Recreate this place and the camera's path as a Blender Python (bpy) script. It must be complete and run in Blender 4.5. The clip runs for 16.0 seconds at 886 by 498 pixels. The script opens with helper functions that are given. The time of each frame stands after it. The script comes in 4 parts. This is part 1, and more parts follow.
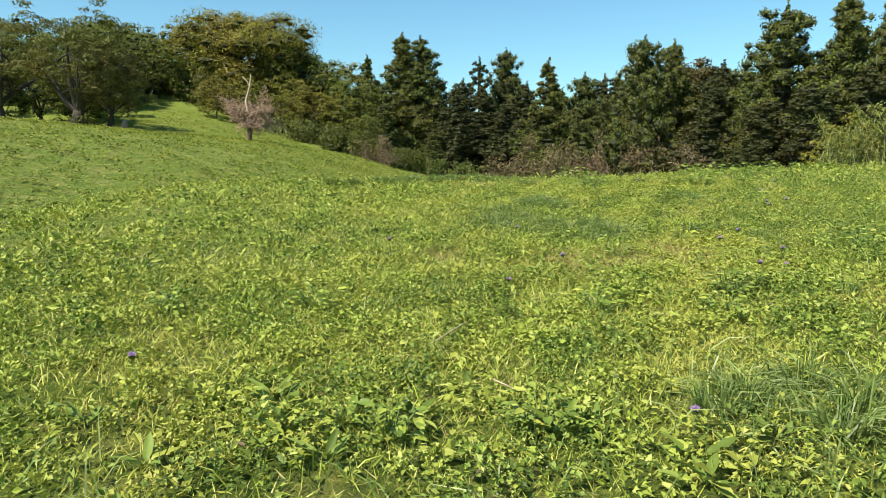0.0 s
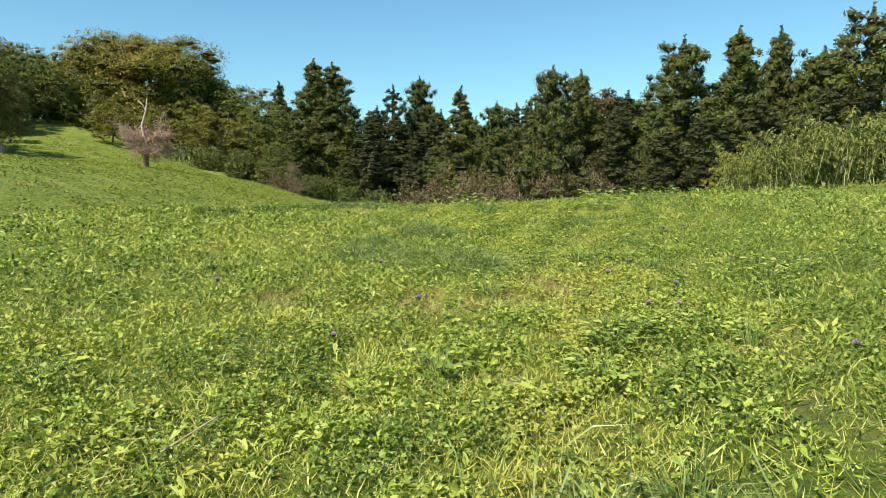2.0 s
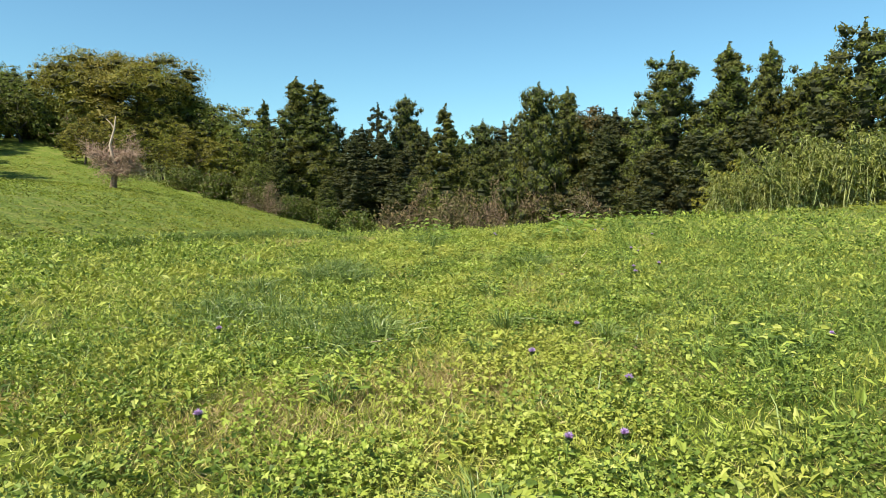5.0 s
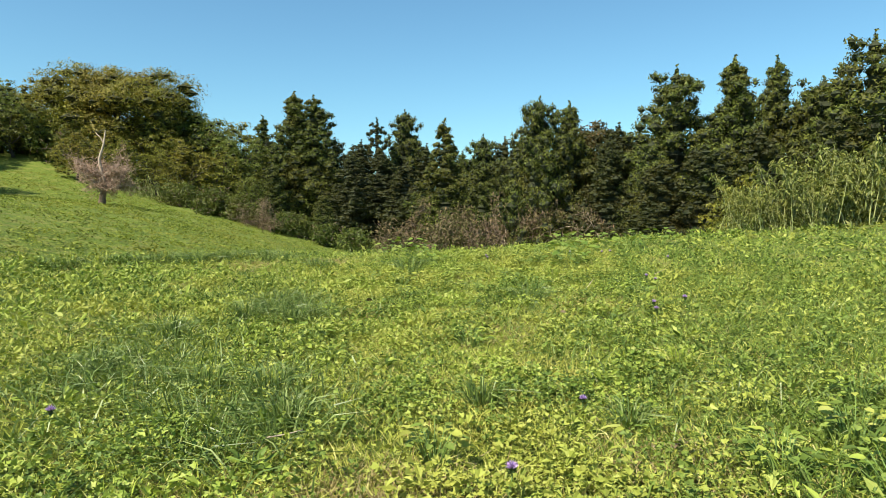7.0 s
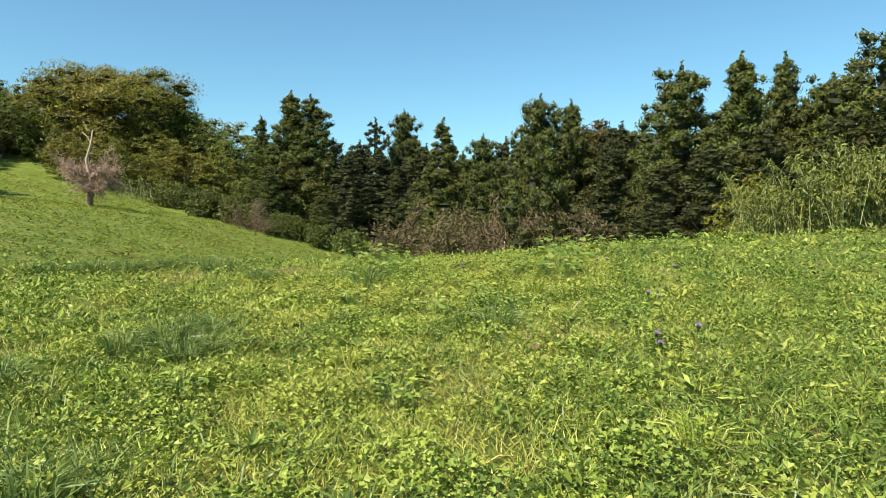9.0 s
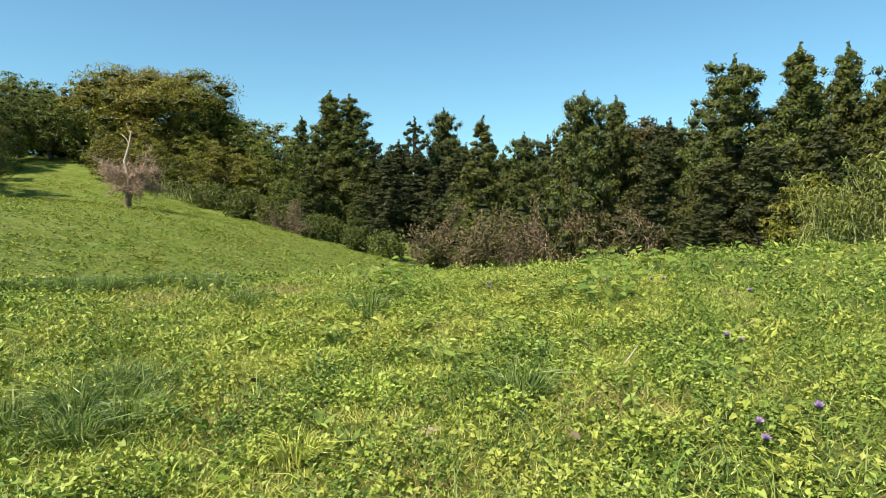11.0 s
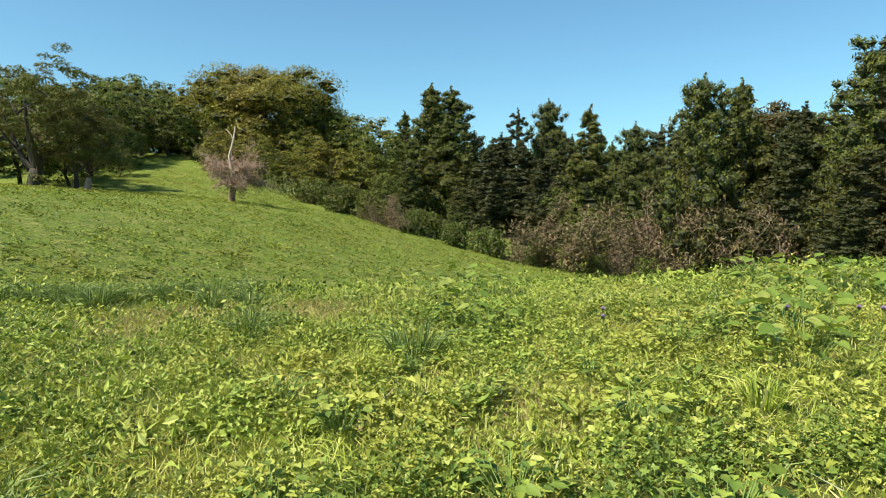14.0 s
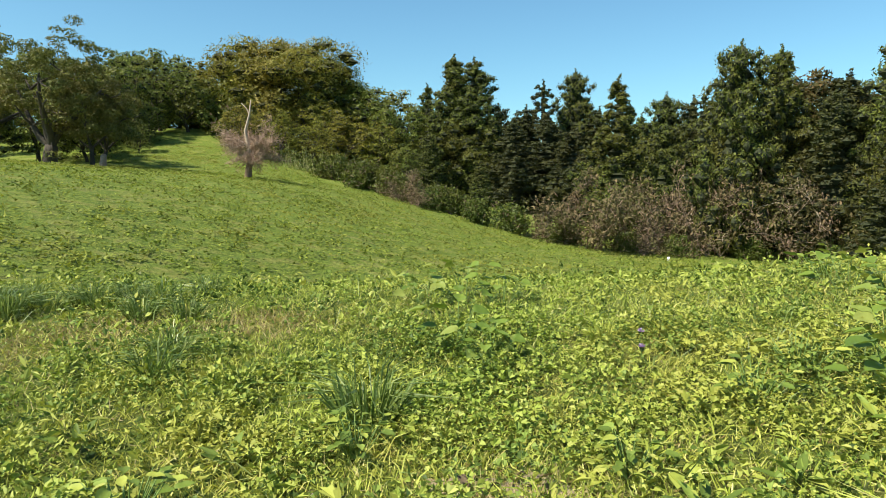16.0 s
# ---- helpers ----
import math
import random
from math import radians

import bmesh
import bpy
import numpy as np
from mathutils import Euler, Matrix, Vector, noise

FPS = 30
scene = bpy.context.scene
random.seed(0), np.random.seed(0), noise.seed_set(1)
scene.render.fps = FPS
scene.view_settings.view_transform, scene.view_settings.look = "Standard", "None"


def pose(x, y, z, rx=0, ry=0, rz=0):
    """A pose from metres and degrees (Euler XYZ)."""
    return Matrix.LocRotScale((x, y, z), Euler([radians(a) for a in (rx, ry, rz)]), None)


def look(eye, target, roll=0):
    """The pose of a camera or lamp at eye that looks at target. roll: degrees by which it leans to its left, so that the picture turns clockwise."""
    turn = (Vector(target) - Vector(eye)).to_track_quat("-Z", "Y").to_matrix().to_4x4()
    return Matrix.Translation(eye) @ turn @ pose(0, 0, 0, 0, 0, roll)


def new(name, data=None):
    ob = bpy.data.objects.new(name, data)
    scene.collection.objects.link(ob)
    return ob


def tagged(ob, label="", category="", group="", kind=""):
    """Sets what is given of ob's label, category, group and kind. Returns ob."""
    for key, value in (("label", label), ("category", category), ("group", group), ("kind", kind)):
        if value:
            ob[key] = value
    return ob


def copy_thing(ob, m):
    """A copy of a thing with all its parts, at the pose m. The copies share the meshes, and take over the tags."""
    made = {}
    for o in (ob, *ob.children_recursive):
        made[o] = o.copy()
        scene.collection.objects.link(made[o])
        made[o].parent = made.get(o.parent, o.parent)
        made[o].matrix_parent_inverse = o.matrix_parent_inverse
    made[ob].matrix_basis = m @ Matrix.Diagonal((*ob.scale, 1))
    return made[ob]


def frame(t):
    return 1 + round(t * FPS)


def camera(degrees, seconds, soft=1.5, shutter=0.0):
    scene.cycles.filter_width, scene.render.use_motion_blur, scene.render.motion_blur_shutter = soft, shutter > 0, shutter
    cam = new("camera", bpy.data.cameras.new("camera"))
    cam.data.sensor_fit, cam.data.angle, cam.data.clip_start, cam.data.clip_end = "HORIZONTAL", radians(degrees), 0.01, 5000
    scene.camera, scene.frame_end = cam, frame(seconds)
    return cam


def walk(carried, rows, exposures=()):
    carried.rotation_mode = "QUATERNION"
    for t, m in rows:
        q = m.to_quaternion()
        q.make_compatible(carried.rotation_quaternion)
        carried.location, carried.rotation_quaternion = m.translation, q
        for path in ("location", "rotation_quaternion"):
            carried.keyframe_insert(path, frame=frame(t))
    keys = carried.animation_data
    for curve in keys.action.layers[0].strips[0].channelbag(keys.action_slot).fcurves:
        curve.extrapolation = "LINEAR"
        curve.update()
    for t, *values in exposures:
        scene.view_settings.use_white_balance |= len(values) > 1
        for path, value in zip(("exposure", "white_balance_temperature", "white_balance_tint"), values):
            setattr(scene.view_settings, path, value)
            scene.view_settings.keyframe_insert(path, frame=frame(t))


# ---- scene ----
cam = camera(68.55, 16.0, soft=0.6)
WALK = [
    (0.0, 0.000, 0.000, 1.529, -0.00, -8.41, -0.17),
    (0.5, 0.256, 0.335, 1.508, -2.43, -7.72, -0.10),
    (1.0, 0.446, 0.764, 1.490, -5.45, -6.74, -0.13),
    (1.5, 0.700, 1.147, 1.441, -7.01, -6.20, -0.11),
    (2.0, 0.974, 1.565, 1.440, -6.95, -5.94, -0.06),
    (2.5, 1.268, 1.986, 1.492, -7.27, -5.73, -0.06),
    (3.0, 1.536, 2.382, 1.519, -7.55, -5.65, -0.02),
    (3.5, 1.804, 2.826, 1.547, -7.65, -4.96, -0.02),
    (4.0, 2.077, 3.217, 1.555, -7.59, -4.75, 0.03),
    (6.5, 3.031, 5.524, 1.610, -7.35, -3.12, 0.09),
    (7.0, 3.190, 6.034, 1.596, -7.28, -2.86, 0.05),
    (7.5, 3.409, 6.507, 1.589, -7.21, -2.80, 0.13),
    (8.0, 3.601, 6.979, 1.614, -7.15, -2.78, 0.11),
    (8.5, 3.847, 7.422, 1.602, -7.09, -2.77, 0.11),
    (11.0, 4.575, 9.685, 1.792, -3.28, -2.79, 0.08),
    (11.5, 4.691, 10.184, 1.784, -1.72, -2.84, 0.04),
    (12.0, 4.766, 10.660, 1.764, -0.54, -2.80, -0.00),
    (12.5, 4.812, 11.129, 1.760, 4.16, -2.78, -0.01),
    (13.0, 4.817, 11.642, 1.756, 4.41, -2.84, -0.07),
    (13.5, 4.848, 12.134, 1.783, 5.05, -2.80, -0.07),
    (14.0, 4.871, 12.667, 1.786, 5.86, -3.21, -0.07),
    (14.5, 4.994, 13.149, 1.804, 6.48, -4.34, 0.06),
    (15.0, 5.008, 13.606, 1.870, 7.95, -5.41, 0.09),
    (15.5, 5.029, 14.040, 1.894, 8.00, -5.44, 0.03),
    (16.0, 5.033, 14.489, 1.901, 8.06, -5.44, 0.09),
]
walk(cam, [(t, pose(x, y, z, 90 + pitch, roll, yaw)) for t, x, y, z, yaw, pitch, roll in WALK])

# ---- light ----
SUN_TO = Vector((-0.66, -0.52, 1.02)).normalized()      # towards the sun
world = bpy.data.worlds.new("sky")
scene.world = world
world.use_nodes = True
wn = world.node_tree.nodes
wn.clear()
sky = wn.new("ShaderNodeTexSky")
sky.sky_type, sky.sun_disc = "NISHITA", False
sky.sun_elevation = math.asin(SUN_TO.z)
sky.sun_rotation = math.atan2(SUN_TO.x, SUN_TO.y)
sky.air_density, sky.dust_density, sky.ozone_density = 1.0, 0.7, 1.0
bg = wn.new("ShaderNodeBackground")
bg.inputs["Strength"].default_value = 0.083
wout = wn.new("ShaderNodeOutputWorld")
clear = wn.new("ShaderNodeMix")      # a clear autumn sky, deeper in colour
clear.data_type, clear.blend_type = "RGBA", "MULTIPLY"
clear.inputs[0].default_value, clear.inputs[7].default_value = 1.0, (0.66, 1.0, 1.04, 1)
world.node_tree.links.new(sky.outputs[0], clear.inputs[6])
world.node_tree.links.new(clear.outputs[2], bg.inputs["Color"])
world.node_tree.links.new(bg.outputs[0], wout.inputs["Surface"])
sun = new("sun", bpy.data.lights.new("sun", "SUN"))
sun.data.energy, sun.data.angle, sun.data.color = 5.0, radians(0.53), (1.0, 0.92, 0.76)
sun.matrix_world = look(SUN_TO * 60, (0, 0, 0))
scene.view_settings.exposure = 0.98


# ---- materials ----
def material(name):
    m = bpy.data.materials.new(name)
    m.use_nodes = True
    nt = m.node_tree
    return m, nt, nt.nodes["Principled BSDF"], nt.nodes["Material Output"]


def noise_node(nt, scale, detail=4.0, rough=0.6, coords=None):
    n = nt.nodes.new("ShaderNodeTexNoise")
    n.inputs["Scale"].default_value, n.inputs["Detail"].default_value, n.inputs["Roughness"].default_value = scale, detail, rough
    if coords is not None:
        nt.links.new(coords, n.inputs["Vector"])
    return n


def ramp(nt, fac, stops):
    r = nt.nodes.new("ShaderNodeValToRGB")
    while len(r.color_ramp.elements) < len(stops):
        r.color_ramp.elements.new(0.5)
    for e, (p, c) in zip(r.color_ramp.elements, stops):
        e.position, e.color = p, (*c, 1)
    nt.links.new(fac, r.inputs["Fac"])
    return r.outputs["Color"]


def mix(nt, a, b, fac, how="MIX"):
    m = nt.nodes.new("ShaderNodeMix")
    m.data_type, m.blend_type = "RGBA", how
    for sock, v in ((m.inputs[6], a), (m.inputs[7], b), (m.inputs[0], fac)):
        if hasattr(v, "is_output"):
            nt.links.new(v, sock)
        else:
            sock.default_value = (*v, 1) if isinstance(v, tuple) else v
    return m.outputs[2]


def leaf_material(name, stops, patch=None, patch_scale=0.4, through_light=0.3, rough=0.5, spec=0.35):
    """Leaves: a colour for each leaf out of a ramp, drifting in patches, with light coming through."""
    m, nt, bsdf, out = material(name)
    geo = nt.nodes.new("ShaderNodeNewGeometry")
    info = nt.nodes.new("ShaderNodeObjectInfo")
    add = nt.nodes.new("ShaderNodeMath")
    nt.links.new(geo.outputs["Random Per Island"], add.inputs[0])
    nt.links.new(info.outputs["Random"], add.inputs[1])
    part_of = nt.nodes.new("ShaderNodeMath")
    part_of.operation = "FRACT"
    nt.links.new(add.outputs[0], part_of.inputs[0])
    col = ramp(nt, part_of.outputs[0], stops)
    if patch:
        n = noise_node(nt, patch_scale, 3.0, 0.6, geo.outputs["Position"])
        f = nt.nodes.new("ShaderNodeMapRange")
        f.inputs["From Min"].default_value, f.inputs["From Max"].default_value = 0.42, 0.64
        nt.links.new(n.outputs["Fac"], f.inputs["Value"])
        col = mix(nt, col, mix(nt, col, patch, 0.6), f.outputs["Result"])
    fine = noise_node(nt, 60.0, 2.0, 0.6, geo.outputs["Position"])
    col = mix(nt, col, mix(nt, col, (0.65, 0.65, 0.65), 1.0, "MULTIPLY"), mix(nt, (0.0, 0.0, 0.0), (0.6, 0.6, 0.6), fine.outputs["Fac"]))
    nt.links.new(col, bsdf.inputs["Base Color"])
    bsdf.inputs["Roughness"].default_value = rough
    bsdf.inputs["Specular IOR Level"].default_value = spec
    tr = nt.nodes.new("ShaderNodeBsdfTranslucent")
    nt.links.new(mix(nt, col, (1.0, 1.0, 0.35), 0.6, "MULTIPLY"), tr.inputs["Color"])
    ms = nt.nodes.new("ShaderNodeMixShader")
    ms.inputs[0].default_value = through_light
    nt.links.new(bsdf.outputs[0], ms.inputs[1])
    nt.links.new(tr.outputs[0], ms.inputs[2])
    nt.links.new(ms.outputs[0], out.inputs["Surface"])
    return m


def rough_material(name, a, b, scale, rough=0.9, bump=0.3, stretch=(1, 1, 1)):
    m, nt, bsdf, out = material(name)
    tc = nt.nodes.new("ShaderNodeTexCoord")
    mp = nt.nodes.new("ShaderNodeMapping")
    mp.inputs["Scale"].default_value = stretch
    nt.links.new(tc.outputs["Object"], mp.inputs["Vector"])
    n = noise_node(nt, scale, 6.0, 0.65, mp.outputs[0])
    n2 = noise_node(nt, scale * 0.15, 3.0, 0.6, mp.outputs[0])
    col = ramp(nt, n.outputs["Fac"], [(0.3, a), (0.7, b)])
    col = mix(nt, col, mix(nt, col, a, 0.7), n2.outputs["Fac"])
    nt.links.new(col, bsdf.inputs["Base Color"])
    bsdf.inputs["Roughness"].default_value = rough
    bp = nt.nodes.new("ShaderNodeBump")
    bp.inputs["Strength"].default_value, bp.inputs["Distance"].default_value = bump, 0.05
    nt.links.new(n.outputs["Fac"], bp.inputs["Height"])
    nt.links.new(bp.outputs[0], bsdf.inputs["Normal"])
    return m


def ground_material():
    """Turf: green and yellow-green patches, thin straw-coloured spots and bare earth, fine relief."""
    m, nt, bsdf, out = material("turf")
    geo = nt.nodes.new("ShaderNodeNewGeometry")
    fine = noise_node(nt, 5.5, 8.0, 0.85, geo.outputs["Position"])
    mid = noise_node(nt, 0.9, 5.0, 0.65, geo.outputs["Position"])
    wide = noise_node(nt, 0.12, 4.0, 0.6, geo.outputs["Position"])
    col = ramp(nt, fine.outputs["Fac"], [(0.41, (0.04, 0.065, 0.01)), (0.5, (0.115, 0.15, 0.02)), (0.58, (0.22, 0.255, 0.045))])
    straw = ramp(nt, mid.outputs["Fac"], [(0.5, (0, 0, 0)), (0.62, (0.9, 0.9, 0.9))])
    col = mix(nt, col, mix(nt, col, (0.30, 0.25, 0.09), 0.55), straw)
    clumps = noise_node(nt, 2.2, 4.0, 0.7, geo.outputs["Position"])
    tufts = ramp(nt, clumps.outputs["Fac"], [(0.5, (0, 0, 0)), (0.6, (0.8, 0.8, 0.8))])
    col = mix(nt, col, mix(nt, col, (0.08, 0.13, 0.015), 0.6), tufts)
    col = mix(nt, col, mix(nt, col, (0.14, 0.21, 0.02), 0.5), wide.outputs["Fac"])
    nt.links.new(col, bsdf.inputs["Base Color"])
    bsdf.inputs["Roughness"].default_value = 0.85
    bsdf.inputs["Specular IOR Level"].default_value = 0.2
    bp = nt.nodes.new("ShaderNodeBump")
    bp.inputs["Strength"].default_value, bp.inputs["Distance"].default_value = 1.0, 0.12
    nt.links.new(fine.outputs["Fac"], bp.inputs["Height"])
    nt.links.new(bp.outputs[0], bsdf.inputs["Normal"])
    return m


TURF = ground_material()
WEED = leaf_material("weed_leaf", [(0.0, (0.12, 0.175, 0.025)), (0.3, (0.24, 0.32, 0.045)), (0.75, (0.34, 0.41, 0.07)), (1.0, (0.44, 0.48, 0.14))], (0.40, 0.38, 0.075), 0.8, 0.24, 0.6, 0.22)
DARK_WEED = leaf_material("dark_weed_leaf", [(0.0, (0.05, 0.085, 0.016)), (0.6, (0.13, 0.20, 0.03)), (1.0, (0.28, 0.355, 0.075))], (0.18, 0.24, 0.04), 0.8, 0.22, 0.55, 0.22)
GRASS = leaf_material("grass_blade", [(0.0, (0.20, 0.27, 0.03)), (0.5, (0.38, 0.46, 0.06)), (0.85, (0.52, 0.55, 0.12)), (1.0, (0.64, 0.58, 0.26))], (0.52, 0.46, 0.11), 0.7, 0.25)
BLUE_GRASS = leaf_material("sedge_blade", [(0.0, (0.075, 0.12, 0.027)), (0.6, (0.155, 0.225, 0.05)), (1.0, (0.33, 0.39, 0.14))], None, 0.5, 0.25, 0.4)
STRAW = leaf_material("straw", [(0.0, (0.22, 0.16, 0.06)), (0.6, (0.36, 0.28, 0.11)), (1.0, (0.5, 0.42, 0.22))], None, 0.5, 0.2, 0.7)
BIG_LEAF = leaf_material("broad_leaf", [(0.0, (0.11, 0.18, 0.026)), (0.6, (0.19, 0.27, 0.04)), (1.0, (0.30, 0.34, 0.08))], None, 0.5, 0.35, 0.45)
WITHERED = leaf_material("withered_leaf", [(0.0, (0.11, 0.08, 0.045)), (1.0, (0.22, 0.165, 0.095))], None, 0.5, 0.2, 0.8)
PETAL = leaf_material("purple_floret", [(0.0, (0.40, 0.22, 0.58)), (1.0, (0.68, 0.50, 0.85))], None, 0.5, 0.3, 0.6)
BRACT = leaf_material("bract", [(0.0, (0.05, 0.09, 0.02)), (1.0, (0.10, 0.15, 0.04))], None, 0.5, 0.1, 0.7)
STEM = rough_material("green_stem", (0.10, 0.17, 0.03), (0.17, 0.25, 0.05), 20, 0.6, 0.1)
CEDAR = leaf_material("cedar_spray", [(0.0, (0.042, 0.058, 0.013)), (0.5, (0.086, 0.112, 0.02)), (1.0, (0.165, 0.19, 0.032))], (0.125, 0.11, 0.022), 0.2, 0.2, 0.6, 0.2)
# cedar sprays with the shade of back and low trees in their colour
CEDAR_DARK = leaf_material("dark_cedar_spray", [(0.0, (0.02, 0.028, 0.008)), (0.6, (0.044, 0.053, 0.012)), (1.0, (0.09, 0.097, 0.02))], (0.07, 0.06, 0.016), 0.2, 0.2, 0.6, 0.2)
OAK = leaf_material("oak_leaf", [(0.0, (0.065, 0.08, 0.010)), (0.5, (0.165, 0.175, 0.02)), (1.0, (0.29, 0.27, 0.035))], (0.24, 0.175, 0.03), 0.11, 0.25, 0.55, 0.25)
DARK_LEAF = leaf_material("dark_leaf", [(0.0, (0.032, 0.055, 0.008)), (0.6, (0.075, 0.11, 0.015)), (1.0, (0.15, 0.18, 0.026))], (0.13, 0.125, 0.018), 0.15, 0.2, 0.5, 0.3)
RUST_LEAF = leaf_material("rusty_leaf", [(0.0, (0.04, 0.04, 0.01)), (0.5, (0.08, 0.065, 0.018)), (1.0, (0.16, 0.09, 0.035))], (0.05, 0.07, 0.015), 0.3, 0.2, 0.6, 0.2)
# crown cores: the shade between leaf tufts is put into these near-black colours
GAP_SHADE = rough_material("crown_gap_shade", (0.008, 0.012, 0.004), (0.045, 0.055, 0.012), 4.5, 0.9, 1.0)
OAK_GAP_SHADE = rough_material("oak_gap_shade", (0.014, 0.017, 0.005), (0.08, 0.08, 0.014), 4.5, 0.9, 1.0)
LONE_LEAF = leaf_material("thin_olive_leaf", [(0.0, (0.055, 0.07, 0.014)), (0.5, (0.12, 0.135, 0.03)), (1.0, (0.21, 0.21, 0.06))], (0.15, 0.11, 0.03), 0.2, 0.25, 0.6, 0.2)
EDGE_LEAF = leaf_material("edge_leaf", [(0.0, (0.05, 0.075, 0.012)), (0.5, (0.12, 0.16, 0.022)), (1.0, (0.23, 0.26, 0.05))], (0.16, 0.15, 0.03), 0.25, 0.25, 0.55, 0.25)
HILL_LEAF = leaf_material("hill_growth", [(0.0, (0.09, 0.13, 0.018)), (0.5, (0.19, 0.25, 0.032)), (1.0, (0.33, 0.37, 0.065))], (0.28, 0.26, 0.05), 0.2, 0.3, 0.6, 0.2)
BROWN_LEAF = leaf_material("brown_leaf", [(0.0, (0.055, 0.052, 0.022)), (0.5, (0.13, 0.10, 0.048)), (1.0, (0.25, 0.175, 0.10))], (0.11, 0.115, 0.035), 0.3, 0.15, 0.7, 0.2)
BAMBOO = leaf_material("bamboo_leaf", [(0.0, (0.03, 0.05, 0.01)), (0.5, (0.11, 0.145, 0.023)), (1.0, (0.30, 0.32, 0.075))], (0.20, 0.19, 0.03), 0.9, 0.2, 0.5)
CULM = rough_material("bamboo_culm", (0.26, 0.29, 0.09), (0.48, 0.47, 0.22), 12, 0.5, 0.1, (1, 1, 0.2))
BARK = rough_material("bark", (0.03, 0.024, 0.018), (0.10, 0.08, 0.06), 6, 0.95, 0.8, (1, 1, 0.25))
PALE_WOOD = rough_material("bleached_wood", (0.22, 0.16, 0.11), (0.55, 0.46, 0.36), 5, 0.85, 0.5, (1, 1, 0.25))
TWIG = rough_material("dry_twig", (0.12, 0.08, 0.055), (0.33, 0.225, 0.155), 4, 0.9, 0.2)
RED_TWIG = rough_material("reddish_twig", (0.22, 0.14, 0.10), (0.46, 0.32, 0.23), 4, 0.9, 0.2)
SOIL = rough_material("bare_soil", (0.22, 0.17, 0.09), (0.42, 0.35, 0.22), 26, 0.95, 0.6)
WHITE = rough_material("white_paint", (0.72, 0.72, 0.70), (0.82, 0.82, 0.8), 20, 0.6, 0.1)


# ---- mesh helpers ----
def mesh_of(name, verts, faces, mat, smooth=False):
    """A mesh from arrays: vertices (n, 3) and faces (m, 3) or (m, 4)."""
    verts, faces = np.asarray(verts, dtype=np.float32), np.asarray(faces, dtype=np.int32)
    me = bpy.data.meshes.new(name)
    k = faces.shape[1]
    me.vertices.add(len(verts))
    me.vertices.foreach_set("co", verts.ravel())
    me.loops.add(faces.size)
    me.loops.foreach_set("vertex_index", faces.ravel())
    me.polygons.add(len(faces))
    me.polygons.foreach_set("loop_start", np.arange(0, faces.size, k, dtype=np.int32))
    me.polygons.foreach_set("use_smooth", np.full(len(faces), smooth))
    me.materials.append(mat)
    me.update(calc_edges=True)
    return me


def piece(name, verts, faces, mat, parent=None, label="", smooth=False):
    """One mesh object, under its thing where one is given."""
    ob = new(name, mesh_of(name, verts, faces, mat, smooth))
    if parent is not None:
        ob.parent = parent
    return tagged(ob, label)


def unit(v):
    return v / np.maximum(np.linalg.norm(v, axis=-1, keepdims=True), 1e-9)


def leaves(rng, base, way, length, width, fold=0.25, droop=0.0):
    """Folded leaves of six corners: a narrow foot, a broad middle and a tip. base, way: (n, 3); length, width: (n,)."""
    n = len(base)
    way = unit(way)
    side = unit(np.cross(way, unit(rng.normal(size=(n, 3)) * 0.5 + [0, 0, 1.0])))
    up = np.cross(side, way)
    L, W = length[:, None], width[:, None]
    sag = np.array([0, 0, -1.0]) * L * droop
    a = base
    m1 = base + way * L * 0.38 + up * W * 0.1
    m2 = base + way * L * 0.72 + sag * 0.4
    tip = base + way * L + sag
    v = np.stack([a, m1 - side * W * 0.5 + up * W * fold, m2 - side * W * 0.36 + up * W * fold * 0.7, tip,
                  m2 + side * W * 0.36 + up * W * fold * 0.7, m1 + side * W * 0.5 + up * W * fold], axis=1).reshape(-1, 3)
    f = np.array([[0, 5, 1], [1, 5, 4], [1, 4, 2], [2, 4, 3]])
    return v, (f[None] + (np.arange(n) * 6)[:, None, None]).reshape(-1, 3)


def sprays(rng, base, way, length, width, fold=0.3):
    """Cheap four-cornered leaves for crowns and far turf."""
    n = len(base)
    way = unit(way)
    side = unit(np.cross(way, unit(rng.normal(size=(n, 3)) + [0, 0, 0.6])))
    up = np.cross(side, way)
    L, W = length[:, None], width[:, None]
    m = base + way * L * 0.5
    v = np.stack([base, m + side * W * 0.5 + up * W * fold, base + way * L, m - side * W * 0.5 + up * W * fold], axis=1).reshape(-1, 3)
    f = np.array([[0, 1, 2], [0, 2, 3]])
    return v, (f[None] + (np.arange(n) * 4)[:, None, None]).reshape(-1, 3)


def shards(rng, base, way, length, width, face=None):
    """The smallest leaves and blades: one narrow corner each, turned to face where one is given."""
    n = len(base)
    way = unit(way)
    side = unit(np.cross(way, unit(rng.normal(size=(n, 3)) + [0, 0, 0.6]) if face is None else unit(face)))
    L, W = length[:, None], width[:, None]
    v = np.stack([base - side * W * 0.5, base + side * W * 0.5, base + way * L], axis=1).reshape(-1, 3)
    return v, np.arange(n * 3).reshape(-1, 3)


